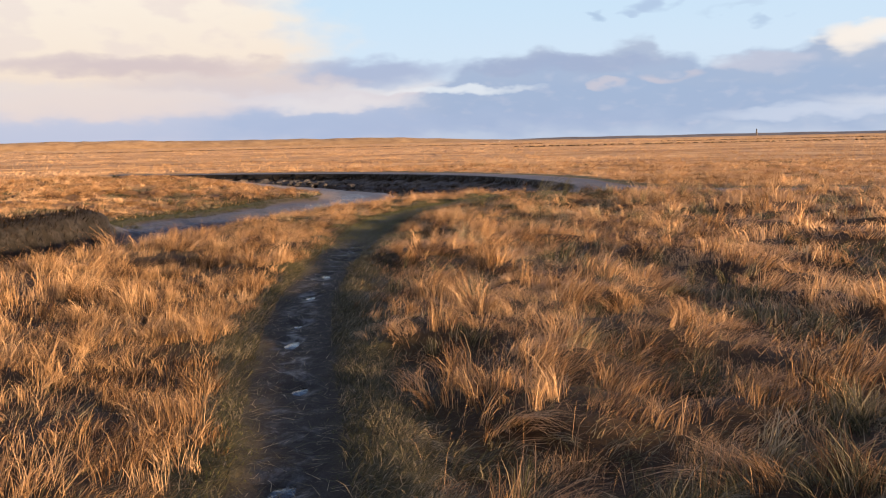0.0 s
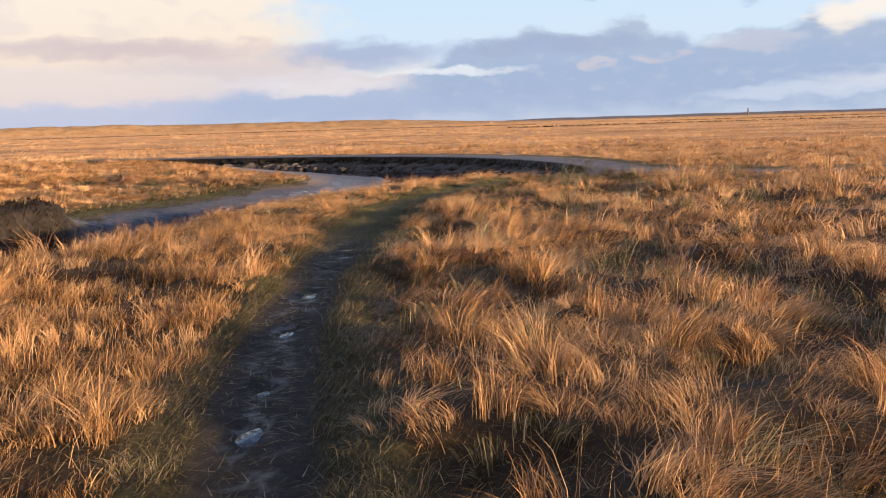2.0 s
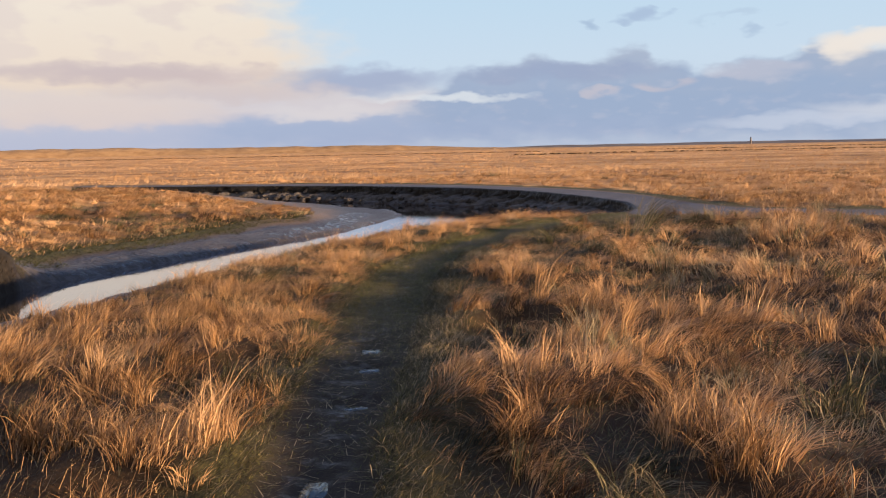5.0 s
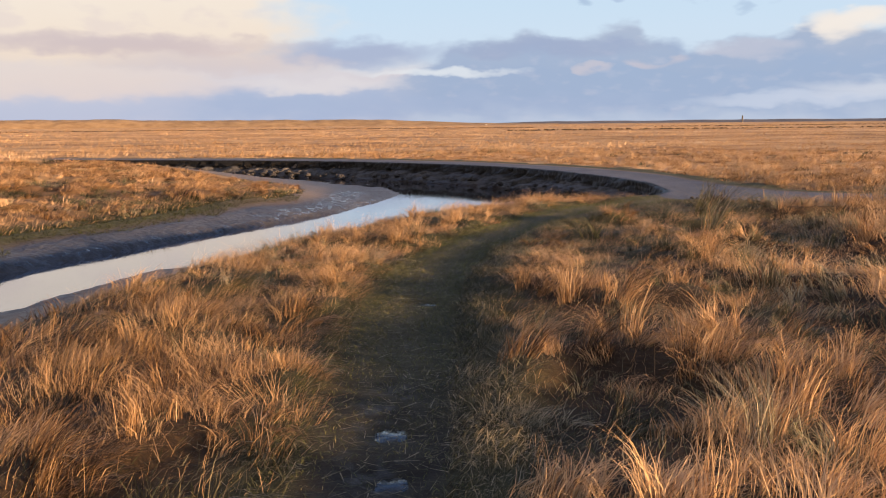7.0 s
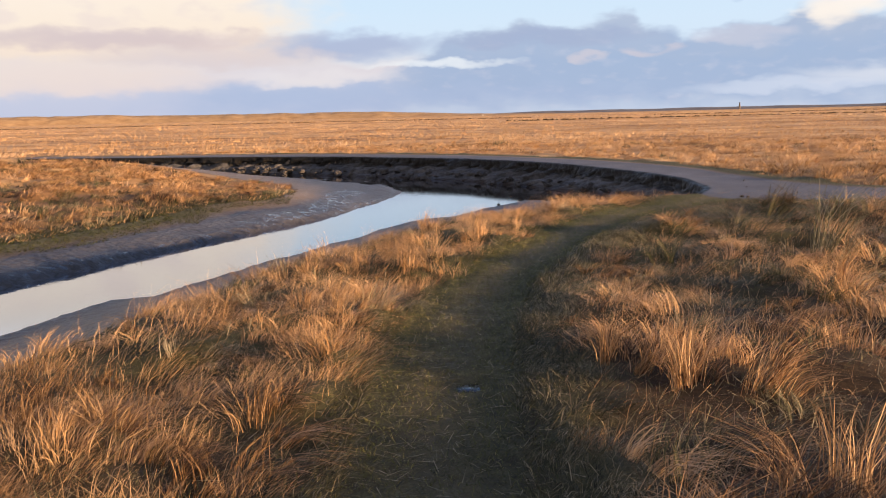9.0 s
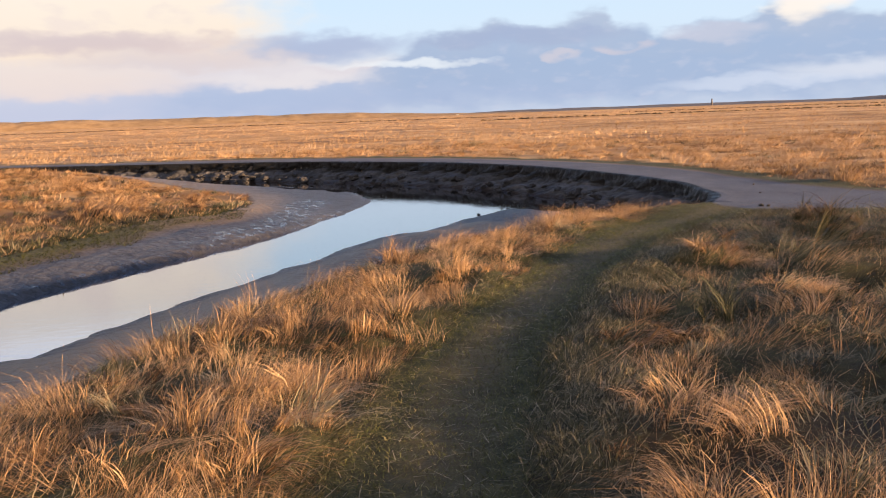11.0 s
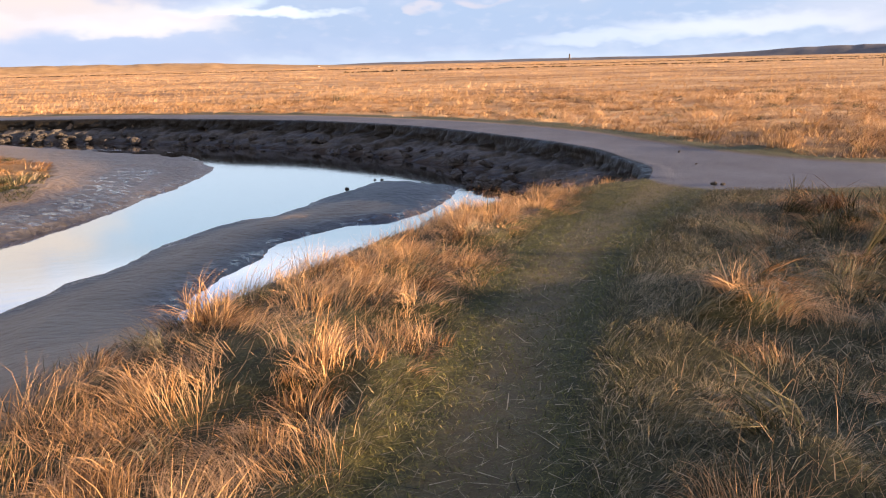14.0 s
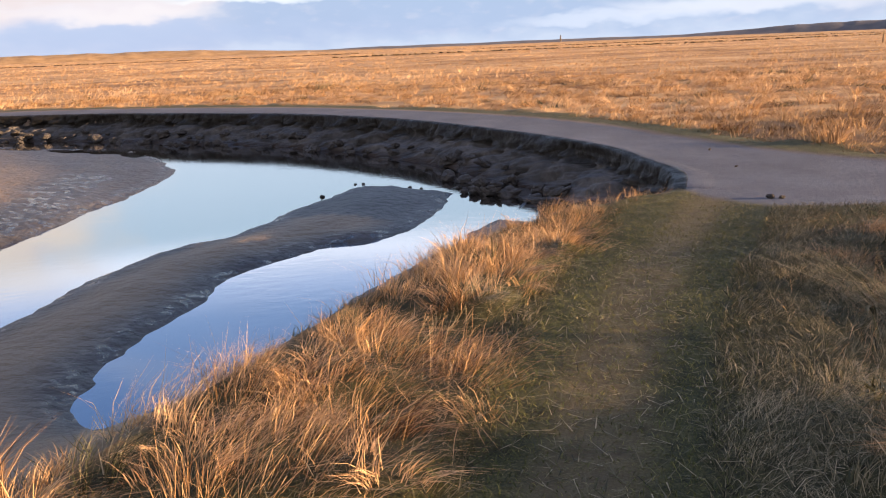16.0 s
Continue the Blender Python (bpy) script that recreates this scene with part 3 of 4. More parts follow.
    kinds["hum"][q] = 0.1
    # cliff and undercut lip blackened: their shade is put into the colour
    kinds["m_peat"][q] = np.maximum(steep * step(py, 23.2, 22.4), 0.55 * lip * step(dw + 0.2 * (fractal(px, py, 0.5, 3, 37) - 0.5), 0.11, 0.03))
    kinds["m_sand"][q] = 0.8 * step(zz, -0.87, -0.71) * (wp > wn) * (wp > ws) * step(py, 32.0, 35.0)
    # mud bar browned away from the water, partly to paint a sunlit look
    kinds["m_sand"][q] = np.maximum(kinds["m_sand"][q], 0.8 * (wn > wp) * step(py, 12, 21) * (ws < wn) * step(dw, 0.1, 0.7))
    sheen = step(line_distance(px, py, np.array([(-5.2, 31.2), (-4.3, 33.4), (-3.9, 36.0), (-3.8, 38.6)])), 0.75, 0.1)
    kinds["m_wet"][q] = np.maximum(step(dw, 0.4, 0.02), sheen) * ~wet
    # the cliff also takes dark path mud, part of the same painted shade
    kinds["m_path"][q], kinds["m_grey"][q] = np.where(steep, fringe, 0), 0
    # grassy point inside the bend
    p = np.flatnonzero((x < -5) & (x > -26) & (y > 14) & (y < 56))
    px, py = x[p], y[p]
    land = ~inside(px, py, creek_ring) & (inside(px, py, np.vstack([point_line, [(-40, 15.1), (-40, 52.8)]])))
    p = p[land]
    px, py = x[p], y[p]
    dp = line_distance(px, py, point_line)
    edge_point = point_rim(py)
    lift = step(dp, 0, 6.0)
    z[p] = edge_point * (1 - lift) - 0.30 * lift + 0.16 * kinds["hum"][p] * step(dp, 0.3, 1.5)
    kinds["point"][p] = 1.0
    kinds["up"][p] = 0.2
    kinds["m_far"][p] *= 0.8
    kinds["m_green"][p] = step(dp, 1.6, 0.3) * 0.95 * step(py, 40, 34)
    kinds["grass"][p] = 0.45 + 0.55 * step(dp, 0.1, 1.6)
    return z.reshape(shape), {k: v.reshape(shape) for k, v in kinds.items()}


def spread(lo, hi, cell, reach, growth=1.16):
    """Even lines from lo to hi, then wider and wider ones out to reach."""
    mid = np.arange(lo, hi + cell / 2, cell)
    grow, stepw, out = [], cell, 0.0
    while out < reach:
        stepw *= growth
        out += stepw
        grow.append(out)
    grow = np.array(grow)
    return np.concatenate([lo - grow[::-1], mid, hi + grow])


def mesh_of(name, verts, tris, material, attrs=None):
    """A mesh of triangles from arrays."""
    me = bpy.data.meshes.new(name)
    me.vertices.add(len(verts))
    me.vertices.foreach_set("co", np.ascontiguousarray(verts, np.float32).ravel())
    me.loops.add(3 * len(tris))
    me.loops.foreach_set("vertex_index", np.ascontiguousarray(tris, np.int32).ravel())
    me.polygons.add(len(tris))
    me.polygons.foreach_set("loop_start", np.arange(0, 3 * len(tris), 3, dtype=np.int32))
    me.update(calc_edges=True)
    for key, value in (attrs or {}).items():
        me.attributes.new(key, "FLOAT", "POINT").data.foreach_set("value", np.ascontiguousarray(value, np.float32).ravel())
    me.materials.append(material)
    return me


def grid_tris(rows, cols):
    a = (np.arange(rows - 1)[:, None] * cols + np.arange(cols - 1)[None]).ravel()
    return np.vstack([np.stack([a, a + 1, a + cols + 1], 1), np.stack([a, a + cols + 1, a + cols], 1)])


def lines(lo, hi, fine_lo, fine_hi, fine, coarse):
    """Grid lines: fine in the middle, coarser to both sides, then out to the horizon."""
    a = spread(lo, hi, coarse, 3200)
    return np.sort(np.concatenate([a[(a < fine_lo - 0.02) | (a > fine_hi + 0.02)], np.arange(fine_lo, fine_hi + fine / 2, fine)]))


gx, gy = lines(-15.0, 9.0, -4.5, 5.5, 0.095, 0.16), lines(0.0, 52.0, 2.0, 27.0, 0.1, 0.16)
GX, GY = np.meshgrid(gx, gy)
GZ, KINDS = survey(GX, GY)
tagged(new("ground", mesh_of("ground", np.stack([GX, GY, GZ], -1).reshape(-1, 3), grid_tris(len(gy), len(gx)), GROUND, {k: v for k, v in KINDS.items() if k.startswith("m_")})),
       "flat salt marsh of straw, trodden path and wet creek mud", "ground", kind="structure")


def at(x, y, what=None):
    """Ground height, or a kind of ground, between the grid's lines."""
    f = GZ if what is None else KINDS[what]
    i, j = np.clip(np.searchsorted(gx, x) - 1, 0, len(gx) - 2), np.clip(np.searchsorted(gy, y) - 1, 0, len(gy) - 2)
    u, v = (x - gx[i]) / (gx[i + 1] - gx[i]), (y - gy[j]) / (gy[j + 1] - gy[j])
    return (f[j, i] * (1 - u) + f[j, i + 1] * u) * (1 - v) + (f[j + 1, i] * (1 - u) + f[j + 1, i + 1] * u) * v


# water: one level sheet inside the banks
wx, wy = np.arange(-25, 6.5, 0.5), np.arange(12, 58, 0.5)
WX, WY = np.meshgrid(wx, wy)
tagged(new("creek_water", mesh_of("creek_water", np.stack([WX, WY, np.full(WX.shape, WATER_Z)], -1).reshape(-1, 3), grid_tris(len(wy), len(wx)), WATER)),
       "still shallow creek water mirroring the sky", "water", kind="structure")


def resample(line, count):
    seg = np.hypot(*np.diff(line, axis=0).T)
    run = np.concatenate([[0], np.cumsum(seg)])
    s = np.linspace(0, run[-1], count)
    return np.stack([np.interp(s, run, line[:, 0]), np.interp(s, run, line[:, 1])], 1)


def build_scarp(top, foot, cols, rim_z, label, seed):
    """An undercut bank: a turf lip, a broken clay face and a slumped foot."""
    rows = 40
    top, foot = resample(top, cols), resample(foot, cols)
    s = np.linspace(0, 1, rows)[:, None]
    along = np.concatenate([[0], np.cumsum(np.hypot(*np.diff(top, axis=0).T))])[None]
    knots = [0, 0.08, 0.16, 0.42, 0.52, 0.8, 1.0]
    out = np.interp(s[:, 0], knots, [-0.2, 0.06, 0.08, 0.13, 0.22, 0.62, 0.96])[:, None]
    drop = np.interp(s[:, 0], knots, [0.0, 0.0, 0.12, 0.44, 0.54, 0.86, 1.12])[:, None]
    bite = fractal(along + 0 * s, s * 0.4, 0.9, 3, seed) - 0.5
    lump = fractal(along + 0 * s, s * 2.2, 0.42, 4, seed + 1) - 0.5
    block = np.floor(value_noise(along + 0.25 * lump, s * 2.4 + 0.2 * bite, 0.36, seed + 2) * 5) / 5 - 0.4
    crack = step(np.abs(value_noise(along + 0.3 * lump, s * 0.5, 0.55, seed + 5) - 0.5), 0.07, 0.0)
    body = step(s, 0.06, 0.25)
    out = out + body * (0.14 * bite + (0.12 + 0.1 * step(s, 0.4, 0.6)) * lump + 0.16 * block * step(s, 0.2, 0.4) - 0.08 * crack) * step(s, 1.15, 0.8)
    x = top[None, :, 0] * (1 - out) + foot[None, :, 0] * out
    y = top[None, :, 1] * (1 - out) + foot[None, :, 1] * out
    rim_z = rim_z - 0.2 * step(along, 1.1, 0.1)
    rim = rim_z + 0.03 * (fractal(along, along * 0, 0.7, 3, seed + 3) - 0.5)
    z = rim * (1 - drop) + WATER_Z * drop + 0.17 * body * (lump + 0.5 * block) * step(s, 1.0, 0.7) * step(s, 0.3, 0.5)
    z[:3] = np.maximum(z[:3], rim_z + 0.012)
    z[0] -= 0.01
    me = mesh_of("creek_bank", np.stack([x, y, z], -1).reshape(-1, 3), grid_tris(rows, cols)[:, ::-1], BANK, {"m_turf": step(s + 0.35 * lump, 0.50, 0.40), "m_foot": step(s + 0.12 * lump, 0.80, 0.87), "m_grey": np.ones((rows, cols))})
    me.materials.append(GROUND)
    edge_row = np.minimum.reduce(grid_tris(rows, cols), axis=1) // cols
    me.polygons.foreach_set("material_index", (edge_row < 2).astype(np.int32))
    tagged(new("creek_bank", me), label, "creek bank", kind="structure")
    return top, foot


bank_top, bank_foot = build_scarp(np.vstack([[(3.7, 29.0), (4.1, 29.2)], scarp_line]), spline([(2.9, 30.3), (3.3, 31.2), (3.7, 32.2)] + SCARP_FOOT[::-1][1:]), 900, -0.325, "steep eroded bank of dark wet clay under turf", 51)


# ---- far things ----
def ridge(name, label, az0, az1, dist, height, mat, seed, base=-2.0, depth=160.0):
    """A long low rise on the horizon with an uneven crest."""
    cols, rows = 420, 9
    a = np.radians(np.linspace(az0, az1, cols))[None]
    s = np.linspace(0, 1, rows)[:, None]
    run = np.degrees(a)
    crest = height(run[0])[None] * (0.74 + 0.52 * fractal(run, run * 0, 2.6, 3, seed))
    prof = np.sin(np.pi * np.clip(s, 0, 1) ** 0.8)
    r = dist + depth * (s - 0.5) + 30 * (fractal(run, run * 0 + 4, 6.0, 3, seed + 1) - 0.5)
    z = base + (crest - base) * prof * (1 + 0.08 * (fractal(run * 3, s * 4, 1.0, 3, seed + 2) - 0.5) * step(s, 0.55, 0.2))
    me = mesh_of(name, np.stack([r * np.sin(a), r * np.cos(a), z], -1).reshape(-1, 3), grid_tris(rows, cols), mat)
    tagged(new(name, me), label, "hills", kind="structure")


ridge("dune_ridge", "low golden dunes along the far horizon", -60, 9, 1250, lambda a: 9.5 * step(a, 8, -8) + 1.0, DUNE, 61)
ridge("inland_rise", "distant dark wooded rise on the horizon", 0, 75, 1800, lambda a: 4.6 * step(a, 1, 9) + 15 * step(a, 27, 40), WOODS, 71)


def solid(name, ring, heights, mat, parent=None, label="", sides=12, at_xy=(0, 0)):
    """A turned shape: radius by height."""
    bm = bmesh.new()
    loops = []
    for r, h in zip(ring, heights):
        loops.append([bm.verts.new((at_xy[0] + r * math.cos(2 * math.pi * i / sides), at_xy[1] + r * math.sin(2 * math.pi * i / sides), h)) for i in range(sides)])
    for a, b in zip(loops, loops[1:]):
        for i in range(sides):
            bm.faces.new((a[i], a[(i + 1) % sides], b[(i + 1) % sides], b[i]))
    bm.faces.new(loops[0][::-1])
    bm.faces.new(loops[-1])
    return part(name, bm, mat, parent, label)


def part(name, bm, mat, parent=None, label=""):
    """Link a bmesh as one mesh object under a thing."""
    bmesh.ops.recalc_face_normals(bm, faces=bm.faces)
    me = bpy.data.meshes.new(name)
    bm.to_mesh(me)
    bm.free()
    me.materials.append(mat)
    ob = new(name, me)
    ob.parent = parent
    return tagged(ob, label)


def box(bm, lo, hi):
    v = [bm.verts.new((x, y, z)) for z in (lo[2], hi[2]) for y in (lo[1], hi[1]) for x in (lo[0], hi[0])]
    for f in ((0, 2, 3, 1), (4, 5, 7, 6), (0, 1, 5, 4), (2, 6, 7, 3), (0, 4, 6, 2), (1, 3, 7, 5)):
        bm.faces.new([v[i] for i in f])


def polar(az_deg, dist, z=0.0):
    return Vector((dist * math.sin(radians(az_deg)), dist * math.cos(radians(az_deg)), z))


def build_tower():
    t = tagged(new("lighthouse"), "slender dark lighthouse tower far on the horizon", "lighthouse")
    t.location = polar(20.72, 1700, 0.0)
    t.scale = (0.9, 0.9, 0.7)
    solid("shaft", (1.9, 1.7, 1.3), (-1, 6, 14.6), TOWER, t)
    solid("gallery", (1.8, 1.8), (14.6, 15.0), DARK_METAL, t)
    solid("lantern", (1.2, 1.2), (15.0, 16.6), DARK_METAL, t)
    solid("cap", (1.4, 0.1), (16.6, 17.8), DARK_METAL, t)


def build_house():
    h = tagged(new("farmhouse"), "small white farmhouse with tiled roof far off", "house")
    h.location, h.scale = polar(4.15, 1080, 0.0), (0.3, 0.3, 0.2)
    bm = bmesh.new()
    box(bm, (-4, -3, -1), (4, 3, 3.0))
    part("wall", bm, WHITE_WALL, h)
    bm = bmesh.new()
    a = [bm.verts.new(v) for v in ((-4.2, -3.3, 2.9), (4.2, -3.3, 2.9), (4.2, 3.3, 2.9), (-4.2, 3.3, 2.9), (-4.2, 0, 5.0), (4.2, 0, 5.0))]
    for f in ((0, 1, 5, 4), (2, 3, 4, 5), (0, 4, 3), (1, 2, 5), (3, 2, 1, 0)):
        bm.faces.new([a[i] for i in f])
    part("roof", bm, ROOF, h)


def build_post():
    p = tagged(new("marker_post"), "weathered wooden marker post standing in the grass", "post")
    p.location = (75.9, 110.6, -0.4)
    solid("pole", (0.09, 0.085, 0.08), (0, 0.9, 1.45), WOOD, p, sides=10)
    bm = bmesh.new()
    box(bm, (-0.16, -0.05, 1.12), (0.16, -0.1, 1.5))
    part("board", bm, WOOD, p)


build_tower(), build_house(), build_post()

# ---- clods, stones ----
rng = np.random.default_rng(7)


def clod_mesh(k, boxy):
    bm = bmesh.new()
    bmesh.ops.create_icosphere(bm, subdivisions=3, radius=0.5)
    off = Vector((k * 3.1, k * 7.7, 1.3))
    for v in bm.verts:
        c = v.co.normalized()
        m = max(abs(c.x), abs(c.y), abs(c.z))
        v.co = c * 0.5 * (1 + boxy * (1 / m - 1)) * (1 + 0.5 * noise.noise(c * 1.3 + off) + 0.22 * noise.noise(c * 4 + off))
        v.co.z *= 0.62
    me = bpy.data.meshes.new("mud_clod")
    bm.to_mesh(me)
    bm.free()
    me.materials.append(CLOD)
    return me


clods = [clod_mesh(k, 0.3 if k % 2 else 0.0) for k in range(7)]


def put_clod(name, label, x, y, size, sink=0.3, group="", z=None):
    ob = new(name, clods[int(rng.integers(7))])
    zz = max(float(at(np.array([x]), np.array([y]))[0]), WATER_Z - 0.02) if z is None else z
    ob.location = (x, y, zz + size * 0.31 * (1 - sink))
    ob.rotation_euler = (0.2 * rng.normal(), 0.2 * rng.normal(), rng.uniform(0, 6.28))
    size *= 0.8
    ob.scale = (size * rng.uniform(0.8, 1.3), size * rng.uniform(0.7, 1.1), size * rng.uniform(0.7, 1.1))
    tagged(ob, label, "clod", group)


for i in range(90):
    f = rng.uniform(0.06, 0.75)
    k = int(f * (len(bank_top) - 1))
    o = rng.uniform(0.45, 1.0)
    x, y = bank_top[k] * (1 - o) + bank_foot[k] * o
    d = float(np.interp(o, [0.13, 0.24, 0.72, 1.08], [0.44, 0.54, 0.86, 1.12]))
    put_clod("mud_clod", "block of dark wet clay slumped from the creek bank", x, y, rng.uniform(0.15, 0.5), 0.7, "slumped clay blocks", -0.325 * (1 - d) + WATER_Z * d)
for x, y, s in [(0.68, 35.1, 0.12), (1.4, 36.2, 0.09), (1.55, 36.15, 0.1), (2.3, 35.4, 0.1), (2.45, 35.1, 0.09), (3.1, 34.9, 0.12)]:
    put_clod("mud_lump", "dark lump of mud lying in shallow water", x, y, s, 0.1, "lumps in the water")
for x, y, s in [(3.05, 34.35, 0.16), (3.2, 34.22, 0.3), (3.38, 34.0, 0.34), (3.5, 33.85, 0.3), (3.66, 33.7, 0.36), (3.2, 36.1, 0.34), (3.1, 35.8, 0.3), (3.35, 35.5, 0.3), (3.55, 35.1, 0.32), (3.75, 34.7, 0.34)]:
    put_clod("mud_clod", "dark clay clod stranded at the foot of the bank", x, y, s, 0.35, "slumped clay blocks", WATER_Z)
for x, y, s in [(4.96, 28.44, 0.1), (5.06, 28.38, 0.07), (6.5, 32.3, 0.06), (4.9, 31.9, 0.05), (5.9, 30.6, 0.05)]:
    put_clod("track_clod", "small dark clod on the sandy track", x, y, s, 0.3, "clods on the track")


# ---- puddles on the foot path ----
def puddle_material():
    m, n = material("path_puddle")
    pos = place(n)
    f = n.noise(pos, 30.0, 4.0, 0.6)
    finish(n, (0.02, 0.018, 0.016, 1.0), n.smooth(f, 0.44, 0.64, 0.05, 0.4), bump(n, f, 0.003, 0.5), 0.6)
    return m


PUDDLE = puddle_material()
for x, y, a, b in PUDDLES:
    w = np.linspace(0, 2 * np.pi, 40, endpoint=False)
    k = 0.75 + 0.9 * (fractal(np.cos(w) * 1.4 + x * 9, np.sin(w) * 1.4 + y * 9, 0.8, 3, 81) - 0.25)
    px, py = x + a * k * np.cos(w), y + b * k * np.sin(w)
    level = float(at(np.array([x]), np.array([y]))[0]) + 0.008
    verts = np.vstack([[(x, y, level)], np.stack([px, py, np.full(40, level)], 1), np.stack([x + (px - x) * 1.1, y + (py - y) * 1.1, np.full(40, level - 0.012)], 1)])
    i = np.arange(40)
    j = (i + 1) % 40
    tris = np.vstack([np.stack([0 * i, i + 1, j + 1], 1), np.stack([i + 1, i + 41, j + 41], 1), np.stack([i + 1, j + 41, j + 1], 1)])
    tagged(new("puddle", mesh_of("puddle", verts, tris, PUDDLE)), "shallow muddy puddle on the trodden path", "puddle", "puddles on the path")


# ---- grass ----
def blades(root, high, wide, turn, lean, face, tone, segs=2, curl=None):
    """Arrays of bent, tapering blades: vertices, triangles and tone."""
    count = len(root)
    away = np.stack([np.cos(turn), np.sin(turn)], 1)
    flat = np.stack([np.cos(face), np.sin(face), 0 * face], 1)
    bow = np.clip(lean, 0, 1.3)
    rows = []
    for s in np.linspace(0, 1, segs + 1):
        p = root.copy()
        p[:, :2] += away * (high * lean * s**1.4)[:, None]
        if curl is not None:
            p[:, :2] += away[:, ::-1] * np.array([-1.0, 1.0]) * (curl * high * s**2)[:, None]
        p[:, 2] += high * (s * (1.08 - 0.12 * bow) - s**2 * (0.12 + 0.52 * bow))
        half = flat * (wide * 0.5 * (1 - 0.55 * s))[:, None]
        rows += [p] if s == 1 else [p - half, p + half]
    per = len(rows)
    verts = np.stack(rows, 1).reshape(-1, 3)
    tri = []
    for k in range(segs):
        a = 2 * k
        if a + 3 < per:
            tri += [(a, a + 1, a + 3), (a, a + 3, a + 2)]
        else:
            tri += [(a, a + 1, a + 2)]
    tris = (np.arange(count)[:, None, None] * per + np.array(tri)[None]).reshape(-1, 3)
    return verts, tris, np.repeat(tone, per)


WIND = 0.6  # the lean of the field, as an angle from the x axis


def tufted(centres, per, size, reach, wide, rng, bright=0.66):
    """Blades of tussocks: each fans out from its own foot and falls over to one side."""
    count = len(centres)
    c = np.repeat(centres, per, 0)
    m = len(c)
    big = np.repeat(size, per)
    x0, y0 = centres.T
    z0 = at(x0, y0)
    gxx, gyy = (at(x0 + 0.15, y0) - z0) / 0.15, (at(x0, y0 + 0.15) - z0) / 0.15
    upright = at(x0, y0, "up")
    side = WIND + 2.4 * (value_noise(x0, y0, 1.5, 112) - 0.5) + rng.normal(0, 1.0, count)
    fall = rng.uniform(0.4, 1.15, count) * (1 - 0.5 * upright)
    fx, fy = np.repeat(fall * np.cos(side) - 0.6 * gxx, per), np.repeat(fall * np.sin(side) - 0.6 * gyy, per)
    shade = np.repeat(rng.normal(0, 0.17, count), per)
    ang, far = rng.uniform(0, 2 * np.pi, m), np.sqrt(rng.random(m))
    x, y = c[:, 0] + reach * far * big * np.cos(ang), c[:, 1] + reach * far * big * np.sin(ang)
    vx, vy = fx + 0.5 * far * np.cos(ang) + 0.24 * rng.normal(size=m), fy + 0.5 * far * np.sin(ang) + 0.24 * rng.normal(size=m)
    high = big * 0.265 * rng.uniform(0.4, 1.15, m) * (1 + 0.25 * np.repeat(upright, per))
    tone = np.clip(bright + shade + 0.2 * rng.normal(size=m), 0, 1)
    return blades(np.stack([x, y, at(x, y) - 0.01], 1), high, wide * rng.uniform(0.6, 1.3, m), np.arctan2(vy, vx), np.clip(np.hypot(vx, vy), 0.1, 1.3), rng.uniform(0, np.pi, m), tone, 2, np.repeat(0.5 * rng.normal(size=count), per) + 0.3 * rng.normal(size=m))


def scatter(x0, x1, y0, y1, per_m2, rng):
    m = rng.poisson((x1 - x0) * (y1 - y0) * per_m2)
    return np.stack([rng.uniform(x0, x1, m), rng.uniform(y0, y1, m)], 1)


def stuff(name, sets, mat, label):
    verts, tris, tone, base = [], [], [], 0
    for v, t, k in sets:
        verts.append(v), tris.append(t + base), tone.append(k)
        base += len(v)
    ob = new(name, mesh_of(name, np.vstack(verts), np.vstack(tris), mat, {"tone": np.concatenate(tone)}))
    return tagged(ob, label, "grass", kind="stuff")


WALK = np.array([(0.0, 1.0), (-0.25, 3), (-0.5, 5), (-0.95, 7.5), (-1.3, 10), (-1.45, 12), (-1.3, 14), (-1.2, 17), (-0.9, 19), (-0.45, 20.6), (0.6, 22.6), (1.7, 24.6), (2.6, 26)])


def band(points, lo, hi):
    d = line_distance(points[:, 0], points[:, 1], WALK)
    return points[(d >= lo) & (d < hi)]


def keep(points, rng, power=1.0):
    g = at(points[:, 0], points[:, 1], "grass")
    return points[rng.random(len(points)) < g**power]


